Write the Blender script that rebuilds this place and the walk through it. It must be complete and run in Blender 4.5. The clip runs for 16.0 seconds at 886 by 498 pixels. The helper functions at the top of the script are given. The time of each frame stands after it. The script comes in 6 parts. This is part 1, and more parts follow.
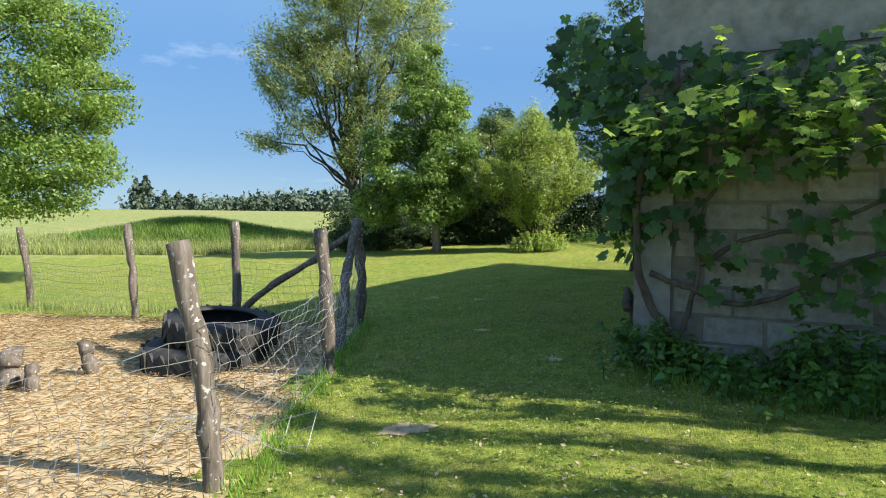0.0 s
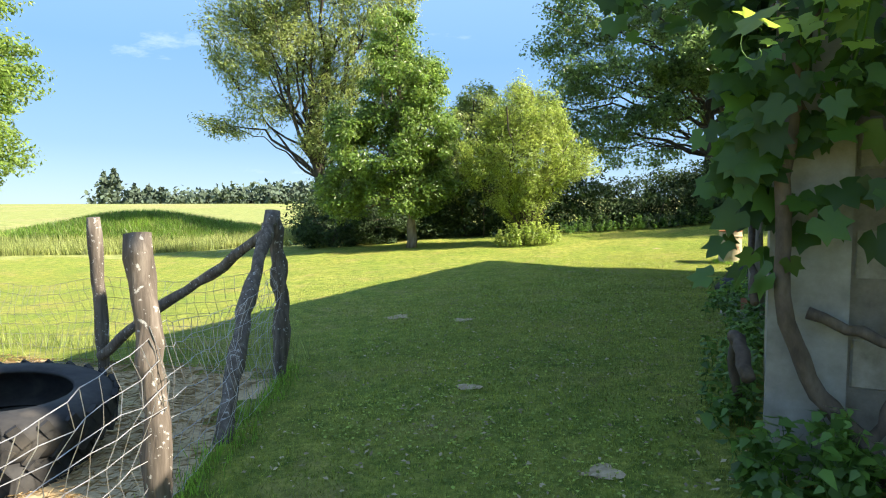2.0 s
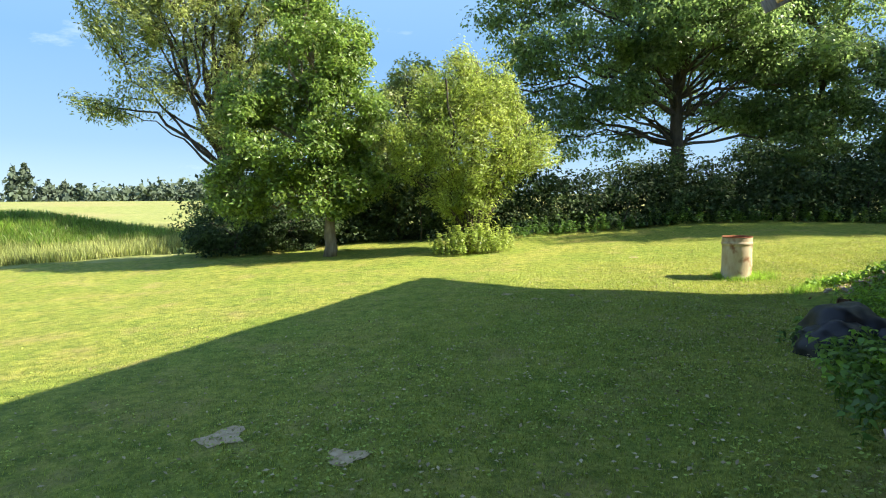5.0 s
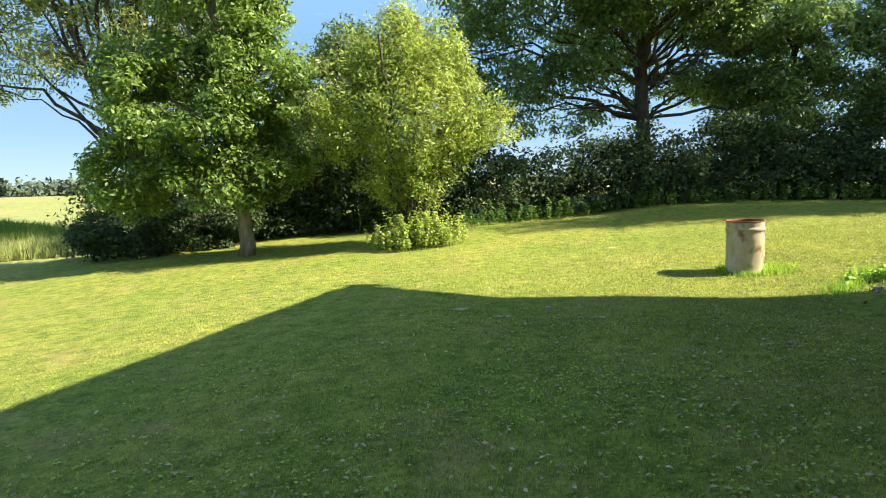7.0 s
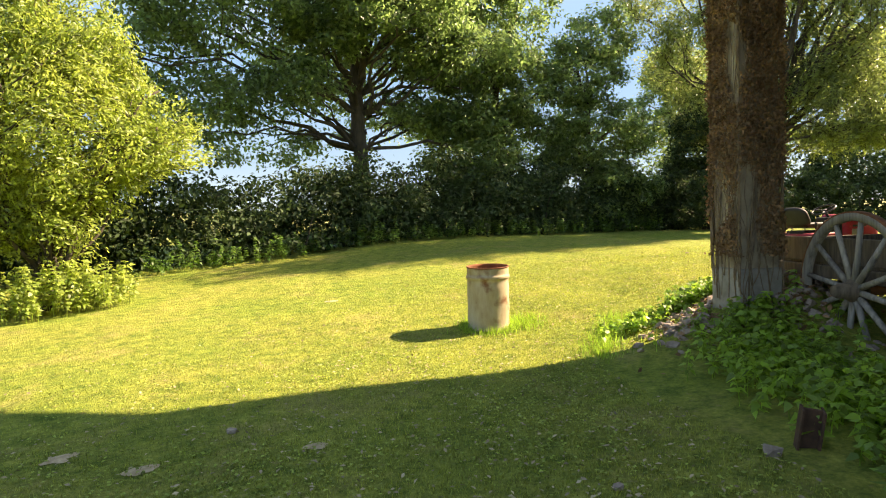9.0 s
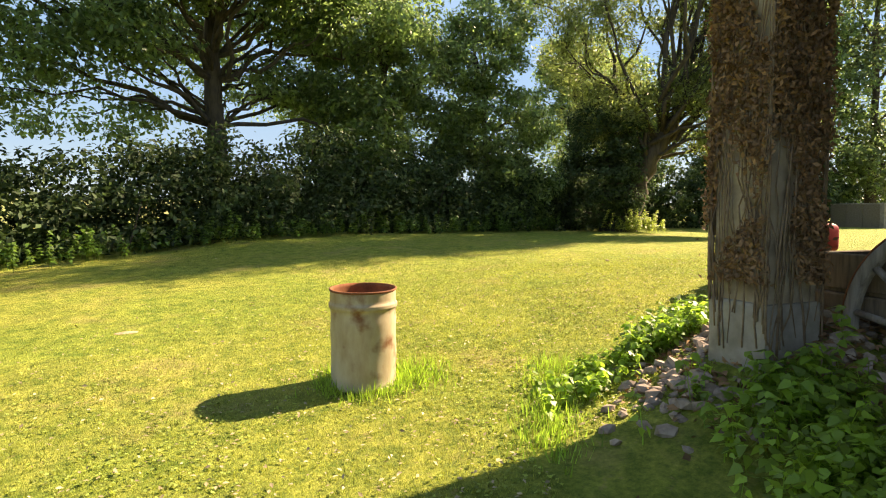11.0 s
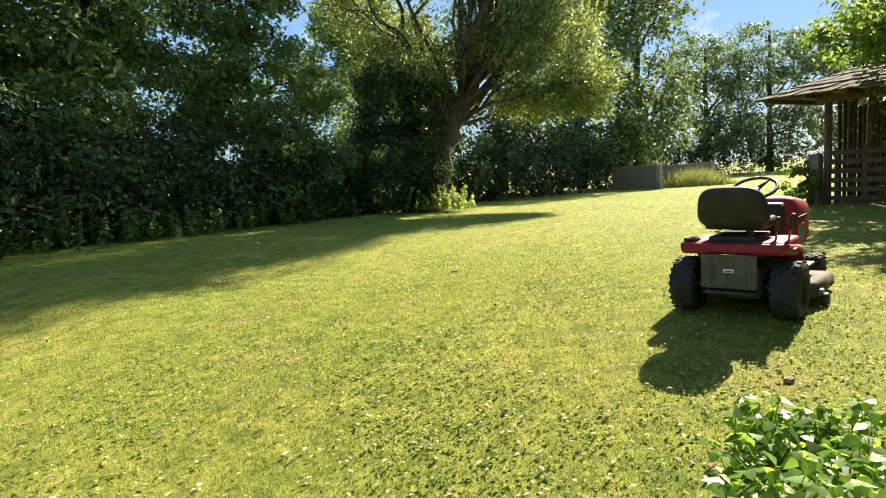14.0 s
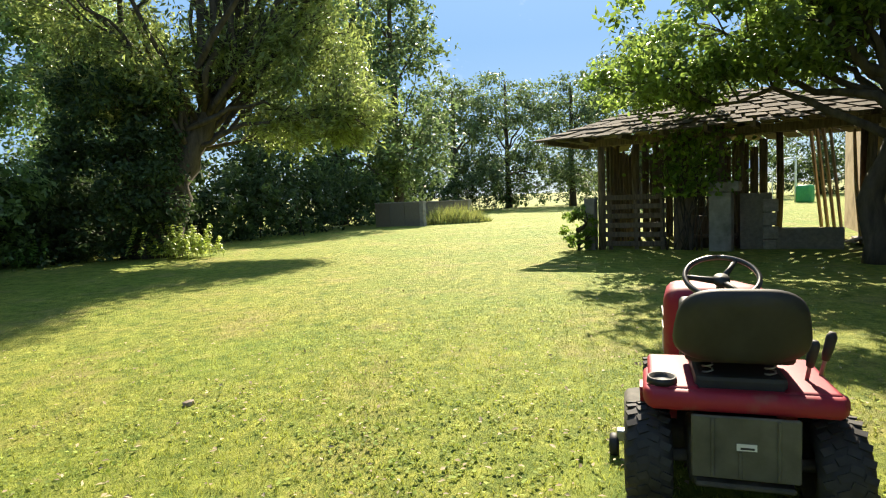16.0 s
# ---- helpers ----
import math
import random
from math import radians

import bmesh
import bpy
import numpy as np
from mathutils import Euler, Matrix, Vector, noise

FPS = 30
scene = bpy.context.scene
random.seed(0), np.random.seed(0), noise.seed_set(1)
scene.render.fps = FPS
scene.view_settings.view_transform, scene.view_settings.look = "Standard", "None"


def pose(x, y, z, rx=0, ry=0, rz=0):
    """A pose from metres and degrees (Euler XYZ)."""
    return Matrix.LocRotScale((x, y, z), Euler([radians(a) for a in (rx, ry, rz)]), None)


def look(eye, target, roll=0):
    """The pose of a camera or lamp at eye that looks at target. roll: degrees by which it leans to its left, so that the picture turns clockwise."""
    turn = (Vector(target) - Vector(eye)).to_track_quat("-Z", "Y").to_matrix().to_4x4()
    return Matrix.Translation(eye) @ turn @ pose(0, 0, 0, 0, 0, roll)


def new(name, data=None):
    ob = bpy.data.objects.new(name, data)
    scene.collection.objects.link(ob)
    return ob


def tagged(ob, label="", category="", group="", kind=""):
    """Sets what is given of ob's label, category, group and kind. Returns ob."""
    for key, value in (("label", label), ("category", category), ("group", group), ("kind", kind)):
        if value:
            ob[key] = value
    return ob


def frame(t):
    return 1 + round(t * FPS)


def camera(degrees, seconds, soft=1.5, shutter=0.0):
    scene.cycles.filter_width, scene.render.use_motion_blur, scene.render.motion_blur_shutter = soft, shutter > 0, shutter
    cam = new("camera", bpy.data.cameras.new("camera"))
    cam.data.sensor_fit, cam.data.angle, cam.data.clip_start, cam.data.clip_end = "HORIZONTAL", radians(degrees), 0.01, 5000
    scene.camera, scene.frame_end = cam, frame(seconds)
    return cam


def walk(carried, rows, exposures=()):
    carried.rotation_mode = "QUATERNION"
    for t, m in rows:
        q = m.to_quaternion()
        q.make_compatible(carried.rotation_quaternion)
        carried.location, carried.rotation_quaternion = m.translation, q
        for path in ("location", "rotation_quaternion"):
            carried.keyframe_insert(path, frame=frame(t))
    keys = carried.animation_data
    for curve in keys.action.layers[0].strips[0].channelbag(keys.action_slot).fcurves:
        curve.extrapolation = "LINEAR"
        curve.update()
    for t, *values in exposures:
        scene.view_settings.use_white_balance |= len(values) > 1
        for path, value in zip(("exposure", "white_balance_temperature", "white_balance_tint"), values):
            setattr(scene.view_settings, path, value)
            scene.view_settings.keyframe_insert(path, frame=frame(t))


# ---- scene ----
cam = camera(73.5, 16.0, soft=1.1)
METRES, EYE, TILT, LEAN, TURN = 22.7, 1.5, 0.0, -3.0, 0.0
ROWS = [
    (0.0, 0.0, 0.0, 0.0, -0.11, -2.74, 2.36),
    (0.5, 0.0007, 0.0336, 0.0002, -0.08, -3.17, 2.4),
    (1.0, 0.0013, 0.0665, 0.0011, -0.47, -3.66, 2.56),
    (1.5, 0.0051, 0.0993, 0.0011, -1.02, -4.15, 2.76),
    (2.0, 0.0075, 0.1323, -0.0, -2.02, -3.74, 3.09),
    (2.5, 0.0123, 0.1655, -0.0006, -2.98, -5.39, 3.55),
    (3.0, 0.0173, 0.1958, 0.0003, -3.39, -5.27, 2.94),
    (3.5, 0.0221, 0.2274, 0.0009, -5.55, -4.24, 2.62),
    (4.0, 0.0273, 0.2578, 0.0021, -9.01, -4.2, 2.65),
    (6.5, 0.0577, 0.4067, 0.0021, -4.6, -5.1, 4.63),
    (7.0, 0.0672, 0.4368, -0.0006, -12.12, -6.0, 4.66),
    (7.5, 0.0792, 0.4643, -0.0008, -19.12, -6.17, 4.64),
    (8.0, 0.0925, 0.4911, 0.0007, -25.49, -6.08, 4.37),
    (8.5, 0.1065, 0.5191, 0.0002, -32.83, -5.68, 4.29),
    (9.0, 0.1253, 0.5434, -0.0001, -38.63, -4.85, 4.27),
    (9.5, 0.1457, 0.5673, -0.0023, -43.49, -4.83, 3.14),
    (12.0, 0.2614, 0.6708, -0.0051, -53.25, -6.29, 2.99),
    (12.5, 0.2872, 0.6896, -0.0041, -57.15, -6.11, 3.17),
    (13.0, 0.3136, 0.7079, -0.0029, -61.34, -6.45, 3.74),
    (13.5, 0.3397, 0.7252, -0.0028, -65.15, -8.16, 4.53),
    (14.0, 0.3665, 0.7385, -0.0054, -70.35, -9.48, 4.77),
    (14.5, 0.3946, 0.7509, -0.006, -77.61, -10.11, 3.89),
    (15.0, 0.4234, 0.7602, -0.0051, -85.59, -10.67, 3.29),
    (15.5, 0.4529, 0.7663, -0.0025, -90.6, -10.11, 2.79),
    (16.0, 0.4821, 0.774, -0.0019, -93.84, -8.03, 2.42),
]
EXPOSURES = [(0.0, 1.10, 6300, 10), (2.0, 1.68, 6900, 12), (4.0, 1.72, 7000, 12), (6.4, 1.50, 6800, 9), (7.1, 1.70, 7300, 11), (8.0, 1.88, 8500, 16), (9.5, 1.84, 9200, 20), (12.5, 1.60, 9200, 20), (13.6, 1.54, 7700, 13), (16.0, 1.43, 7200, 11)]
walk(cam, [(t, pose(0, 0, EYE, TILT, LEAN, TURN) @ pose(METRES * x, METRES * y, METRES * z, 90 + pitch, roll, yaw)) for t, x, y, z, yaw, pitch, roll in ROWS], EXPOSURES)

# ---- world and sun ----
SUN_EL, SUN_AZ = 38.0, 109.5  # azimuth from +y towards +x
sun_way = Vector((math.sin(radians(SUN_AZ)) * math.cos(radians(SUN_EL)), math.cos(radians(SUN_AZ)) * math.cos(radians(SUN_EL)), math.sin(radians(SUN_EL))))
lamp = bpy.data.lights.new("sun", "SUN")
lamp.energy, lamp.angle, lamp.color = 5.0, radians(0.55), (1.0, 0.93, 0.80)
new("sun", lamp).matrix_world = look(sun_way * 60, (0, 0, 0))


def make_world():
    w = bpy.data.worlds.new("sky")
    scene.world = w
    w.use_nodes = True
    nt = w.node_tree
    nt.nodes.clear()
    out, bg, sky = nt.nodes.new("ShaderNodeOutputWorld"), nt.nodes.new("ShaderNodeBackground"), nt.nodes.new("ShaderNodeTexSky")
    sky.sky_type, sky.sun_disc = "NISHITA", False
    sky.sun_elevation, sky.sun_rotation = radians(SUN_EL), radians(SUN_AZ)
    sky.air_density, sky.dust_density, sky.ozone_density = 1.0, 0.25, 3.0
    co, mp, ns, rp, mx = (nt.nodes.new(k) for k in ("ShaderNodeTexCoord", "ShaderNodeMapping", "ShaderNodeTexNoise", "ShaderNodeValToRGB", "ShaderNodeMix"))
    mp.inputs["Scale"].default_value = (2.2, 6.0, 9.0)
    mp.inputs["Rotation"].default_value = (0.2, 0.3, 0.5)
    ns.inputs["Scale"].default_value, ns.inputs["Detail"].default_value, ns.inputs["Roughness"].default_value = 1.3, 8, 0.62
    rp.color_ramp.elements[0].position, rp.color_ramp.elements[1].position = 0.62, 0.88
    rp.color_ramp.elements[1].color = (0.75, 0.75, 0.75, 1)
    mx.data_type = "RGBA"
    mx.inputs[7].default_value = (3.2, 3.6, 4.2, 1)
    nt.links.new(co.outputs["Generated"], mp.inputs["Vector"])
    nt.links.new(mp.outputs[0], ns.inputs["Vector"])
    nt.links.new(ns.outputs["Fac"], rp.inputs["Fac"])
    nt.links.new(rp.outputs["Color"], mx.inputs["Factor"])
    cap = nt.nodes.new("ShaderNodeMix")
    cap.data_type, cap.blend_type = "RGBA", "DARKEN"
    cap.inputs["Factor"].default_value = 0.93
    sep, grad = nt.nodes.new("ShaderNodeSeparateXYZ"), nt.nodes.new("ShaderNodeValToRGB")
    nt.links.new(co.outputs["Generated"], sep.inputs[0])
    nt.links.new(sep.outputs["Z"], grad.inputs["Fac"])
    # upper stops raised, out of view, to lift the light in the shade
    stops = ((0.0, (0.43, 0.65, 0.82)), (0.10, (0.255, 0.48, 0.79)), (0.24, (0.20, 0.44, 0.82)), (0.5, (0.36, 0.62, 0.98)), (1.0, (0.46, 0.70, 1.0)))
    while len(grad.color_ramp.elements) < len(stops):
        grad.color_ramp.elements.new(0.5)
    for e, (p, c) in zip(grad.color_ramp.elements, stops):
        e.position, e.color = p, (*c, 1)
    big = nt.nodes.new("ShaderNodeMix")
    big.data_type, big.blend_type = "RGBA", "MULTIPLY"
    big.inputs["Factor"].default_value = 1.0
    nt.links.new(grad.outputs["Color"], big.inputs[6])
    big.inputs[7].default_value = (2.7, 2.7, 2.7, 1)
    nt.links.new(big.outputs[2], cap.inputs[7])
    nt.links.new(sky.outputs[0], cap.inputs[6])
    nt.links.new(cap.outputs[2], mx.inputs[6])
    nt.links.new(mx.outputs[2], bg.inputs["Color"])
    bg.inputs["Strength"].default_value = 0.15
    nt.links.new(bg.outputs[0], out.inputs["Surface"])


make_world()


# ---- materials ----
def material(name, colours, scale=4.0, rough=0.8, bump=0.0, bump_scale=40.0, metal=0.0, detail=6, island=0.0, second=None, translucent=0.0, stretch=(1, 1, 1), spec=0.4, per_object=0.0):
    """colours: list of (position, rgb) of a ramp over noise; second: (rgb, scale, low, high) stains; island: brightness spread between pieces."""
    m = bpy.data.materials.new(name)
    m.use_nodes = True
    nt = m.node_tree
    N, L = nt.nodes, nt.links
    bs = N["Principled BSDF"]
    co, mp, ns, rp = (N.new(k) for k in ("ShaderNodeTexCoord", "ShaderNodeMapping", "ShaderNodeTexNoise", "ShaderNodeValToRGB"))
    mp.inputs["Scale"].default_value = stretch
    L.new(co.outputs["Object"], mp.inputs["Vector"])
    L.new(mp.outputs[0], ns.inputs["Vector"])
    ns.inputs["Scale"].default_value, ns.inputs["Detail"].default_value, ns.inputs["Roughness"].default_value = scale, detail, 0.65
    L.new(ns.outputs["Fac"], rp.inputs["Fac"])
    e = rp.color_ramp.elements
    while len(e) < len(colours):
        e.new(0.5)
    for k, (p, c) in enumerate(colours):
        e[k].position, e[k].color = p, (*c, 1)
    col = rp.outputs["Color"]
    if second:
        n2, r2, mx = (N.new(k) for k in ("ShaderNodeTexNoise", "ShaderNodeValToRGB", "ShaderNodeMix"))
        n2.inputs["Scale"].default_value, n2.inputs["Detail"].default_value = second[1], 5
        L.new(co.outputs["Object"], n2.inputs["Vector"])
        L.new(n2.outputs["Fac"], r2.inputs["Fac"])
        r2.color_ramp.elements[0].position, r2.color_ramp.elements[1].position = second[2], second[3]
        mx.data_type = "RGBA"
        L.new(r2.outputs["Color"], mx.inputs["Factor"])
        L.new(col, mx.inputs[6])
        mx.inputs[7].default_value = (*second[0], 1)
        col = mx.outputs[2]
    if island or per_object:
        g = N.new("ShaderNodeNewGeometry" if island else "ShaderNodeObjectInfo")
        spread = island or per_object
        mr, hs = N.new("ShaderNodeMapRange"), N.new("ShaderNodeHueSaturation")
        mr.inputs["To Min"].default_value, mr.inputs["To Max"].default_value = 1 - spread, 1 + spread
        L.new(g.outputs["Random Per Island" if island else "Random"], mr.inputs["Value"])
        L.new(mr.outputs[0], hs.inputs["Value"])
        L.new(col, hs.inputs["Color"])
        col = hs.outputs["Color"]
    L.new(col, bs.inputs["Base Color"])
    bs.inputs["Roughness"].default_value, bs.inputs["Metallic"].default_value = rough, metal
    bs.inputs["Specular IOR Level"].default_value = spec
    if bump:
        nb, bp = N.new("ShaderNodeTexNoise"), N.new("ShaderNodeBump")
        nb.inputs["Scale"].default_value, nb.inputs["Detail"].default_value = bump_scale, 6
        L.new(mp.outputs[0], nb.inputs["Vector"])
        L.new(nb.outputs["Fac"], bp.inputs["Height"])
        bp.inputs["Strength"].default_value, bp.inputs["Distance"].default_value = min(1, bump * 10), bump
        L.new(bp.outputs[0], bs.inputs["Normal"])
    if translucent:
        tr, ms = N.new("ShaderNodeBsdfTranslucent"), N.new("ShaderNodeMixShader")
        hs2 = N.new("ShaderNodeHueSaturation")
        hs2.inputs["Hue"].default_value, hs2.inputs["Value"].default_value, hs2.inputs["Saturation"].default_value = 0.485, 2.0, 1.02
        L.new(col, hs2.inputs["Color"])
        L.new(hs2.outputs[0], tr.inputs["Color"])
        ms.inputs[0].default_value = translucent
        L.new(bs.outputs[0], ms.inputs[1])
        L.new(tr.outputs[0], ms.inputs[2])
        L.new(ms.outputs[0], N["Material Output"].inputs["Surface"])
    return m


def leaf_material(name, dark, light, rough=0.45, tr=0.38):
    return material(name, [(0.3, dark), (0.72, light)], scale=0.9, rough=rough, island=0.5, translucent=tr, spec=0.5)


MAT = {
    "oak_leaf": leaf_material("oak_leaf", (0.075, 0.14, 0.045), (0.165, 0.25, 0.085), rough=0.34, tr=0.52),
    # near-black tone: deep shade inside hedge and shrubs is in the colour
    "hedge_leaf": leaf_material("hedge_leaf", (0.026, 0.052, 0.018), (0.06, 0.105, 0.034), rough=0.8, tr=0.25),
    "willow_leaf": leaf_material("willow_leaf", (0.14, 0.19, 0.06), (0.28, 0.33, 0.11), rough=0.4, tr=0.48),
    "pollard_leaf": leaf_material("pollard_leaf", (0.10, 0.15, 0.045), (0.22, 0.28, 0.085), rough=0.36, tr=0.44),
    "fruit_leaf": leaf_material("fruit_leaf", (0.075, 0.14, 0.028), (0.18, 0.27, 0.06), rough=0.38, tr=0.45),
    # darker leaf tone carries the shade that falls on the low weeds
    "shaded_weed_leaf": leaf_material("shaded_weed_leaf", (0.055, 0.13, 0.024), (0.125, 0.23, 0.042), tr=0.4),
    "shade_leaf": leaf_material("shade_leaf", (0.10, 0.175, 0.035), (0.22, 0.30, 0.07), rough=0.45, tr=0.48),
    "apple_leaf": leaf_material("apple_leaf", (0.065, 0.14, 0.022), (0.18, 0.29, 0.045), rough=0.4, tr=0.45),
    "bush_leaf": leaf_material("bush_leaf", (0.165, 0.245, 0.048), (0.305, 0.37, 0.085), tr=0.42),
    "far_leaf": leaf_material("far_leaf", (0.06, 0.10, 0.04), (0.11, 0.16, 0.06), tr=0.45),
    "vine_leaf": leaf_material("vine_leaf", (0.035, 0.085, 0.016), (0.085, 0.175, 0.028), tr=0.42),
    "nettle_leaf": leaf_material("nettle_leaf", (0.10, 0.21, 0.03), (0.22, 0.36, 0.05), tr=0.48),
    "grass_blade": leaf_material("grass_blade", (0.135, 0.19, 0.03), (0.315, 0.345, 0.066), rough=0.55, tr=0.35),
    "tall_grass": leaf_material("tall_grass", (0.15, 0.20, 0.05), (0.31, 0.33, 0.11), rough=0.6, tr=0.3),
    "bark": material("bark", [(0.3, (0.035, 0.028, 0.022)), (0.7, (0.11, 0.09, 0.068))], scale=9, rough=0.95, bump=0.03, bump_scale=18, stretch=(1, 1, 0.25)),
    "pale_bark": material("pale_bark", [(0.3, (0.10, 0.08, 0.06)), (0.7, (0.30, 0.25, 0.19))], scale=9, rough=0.95, bump=0.02, bump_scale=18, stretch=(1, 1, 0.25)),
    "post_wood": material("post_wood", [(0.25, (0.045, 0.036, 0.028)), (0.5, (0.12, 0.098, 0.078)), (0.8, (0.27, 0.235, 0.20))], scale=7, rough=0.9, bump=0.02, bump_scale=22, stretch=(3.5, 3.5, 0.3), second=((0.40, 0.39, 0.36), 30, 0.61, 0.67)),
    "grey_wood": material("grey_wood", [(0.3, (0.12, 0.105, 0.09)), (0.7, (0.36, 0.33, 0.29))], scale=8, rough=0.85, bump=0.008, bump_scale=40, stretch=(3, 3, 0.3), per_object=0.15),
    "dark_wood": material("dark_wood", [(0.3, (0.06, 0.045, 0.033)), (0.7, (0.19, 0.145, 0.10))], scale=8, rough=0.88, bump=0.008, bump_scale=40, stretch=(3, 3, 0.4), per_object=0.15),
    "new_wood": material("new_wood", [(0.3, (0.42, 0.27, 0.12)), (0.7, (0.62, 0.45, 0.24))], scale=6, rough=0.75, bump=0.004, bump_scale=40, stretch=(3, 3, 0.4), per_object=0.12),
    "block": material("block", [(0.3, (0.20, 0.18, 0.145)), (0.7, (0.36, 0.33, 0.28))], scale=12, rough=0.95, bump=0.008, bump_scale=70, second=((0.20, 0.17, 0.13), 2.5, 0.52, 0.75), per_object=0.13),
    "mortar": material("mortar", [(0.3, (0.15, 0.13, 0.10)), (0.7, (0.24, 0.21, 0.17))], scale=14, rough=0.97, bump=0.01, bump_scale=60),
    "concrete": material("concrete", [(0.3, (0.20, 0.185, 0.16)), (0.7, (0.36, 0.34, 0.30))], scale=5, rough=0.93, bump=0.006, bump_scale=60, second=((0.15, 0.14, 0.11), 3, 0.55, 0.75)),
    "render_coat": material("render_coat", [(0.3, (0.30, 0.24, 0.165)), (0.7, (0.46, 0.385, 0.28))], scale=3.5, rough=0.95, bump=0.012, bump_scale=45, second=((0.17, 0.13, 0.09), 4, 0.5, 0.68)),
    "wire": material("wire", [(0.3, (0.30, 0.29, 0.27)), (0.7, (0.52, 0.51, 0.49))], scale=20, rough=0.5, metal=0.7),
    "rubber": material("rubber", [(0.3, (0.016, 0.016, 0.017)), (0.7, (0.045, 0.043, 0.04))], scale=9, rough=0.75, bump=0.002, bump_scale=90, second=((0.09, 0.08, 0.065), 5, 0.55, 0.8)),
    "red_paint": material("red_paint", [(0.3, (0.26, 0.010, 0.028)), (0.7, (0.36, 0.022, 0.042))], scale=3, rough=0.58, second=((0.26, 0.12, 0.09), 9, 0.55, 0.85)),
    "black_plastic": material("black_plastic", [(0.3, (0.018, 0.018, 0.018)), (0.7, (0.04, 0.039, 0.037))], scale=6, rough=0.6),
    "grime": material("grime", [(0.3, (0.03, 0.028, 0.024)), (0.7, (0.12, 0.11, 0.085))], scale=6, rough=0.8, bump=0.004, bump_scale=50),
    "grey_metal": material("grey_metal", [(0.3, (0.20, 0.20, 0.19)), (0.7, (0.42, 0.41, 0.38))], scale=7, rough=0.5, metal=0.6),
    "rust": material("rust", [(0.3, (0.10, 0.035, 0.015)), (0.7, (0.30, 0.11, 0.045))], scale=8, rough=0.9, bump=0.004, bump_scale=60),
    "drum_paint": material("drum_paint", [(0.25, (0.26, 0.18, 0.09)), (0.5, (0.42, 0.36, 0.24)), (0.8, (0.52, 0.47, 0.35))], scale=3.2, rough=0.7, bump=0.002, bump_scale=60, second=((0.18, 0.075, 0.03), 5, 0.54, 0.70), stretch=(1, 1, 0.4)),
    "stone": material("stone", [(0.3, (0.20, 0.15, 0.115)), (0.7, (0.38, 0.31, 0.25))], scale=9, rough=0.95, bump=0.008, bump_scale=50, per_object=0.2),
    "dark_rust": material("dark_rust", [(0.3, (0.045, 0.024, 0.016)), (0.7, (0.13, 0.068, 0.042))], scale=9, rough=0.92, bump=0.004, bump_scale=60),
    "tile": material("tile", [(0.3, (0.13, 0.07, 0.045)), (0.7, (0.28, 0.16, 0.10))], scale=7, rough=0.9, bump=0.005, bump_scale=40, per_object=0.2),
    "black_sack": material("black_sack", [(0.3, (0.008, 0.008, 0.008)), (0.7, (0.02, 0.02, 0.02))], scale=5, rough=0.45, bump=0.01, bump_scale=14),
    "straw": material("straw", [(0.25, (0.33, 0.23, 0.115)), (0.5, (0.49, 0.365, 0.20)), (0.8, (0.62, 0.485, 0.29))], scale=22, rough=0.95, bump=0.02, bump_scale=60, second=((0.30, 0.27, 0.12), 0.8, 0.56, 0.72), stretch=(1, 2.2, 1)),
    "straw_blade": material("straw_blade", [(0.3, (0.40, 0.29, 0.155)), (0.7, (0.60, 0.47, 0.28))], scale=6, rough=0.8, island=0.2),
    "white_plastic": material("white_plastic", [(0.3, (0.70, 0.70, 0.68)), (0.7, (0.82, 0.82, 0.80))], scale=6, rough=0.5),
    "green_plastic": material("green_plastic", [(0.3, (0.03, 0.26, 0.08)), (0.7, (0.05, 0.34, 0.10))], scale=6, rough=0.5),
    "ply": material("ply", [(0.3, (0.42, 0.30, 0.18)), (0.7, (0.58, 0.44, 0.28))], scale=3, rough=0.85, second=((0.28, 0.19, 0.11), 2.0, 0.5, 0.75)),
    "water": material("water", [(0.3, (0.06, 0.05, 0.035)), (0.7, (0.09, 0.075, 0.055))], scale=2, rough=0.12),
}


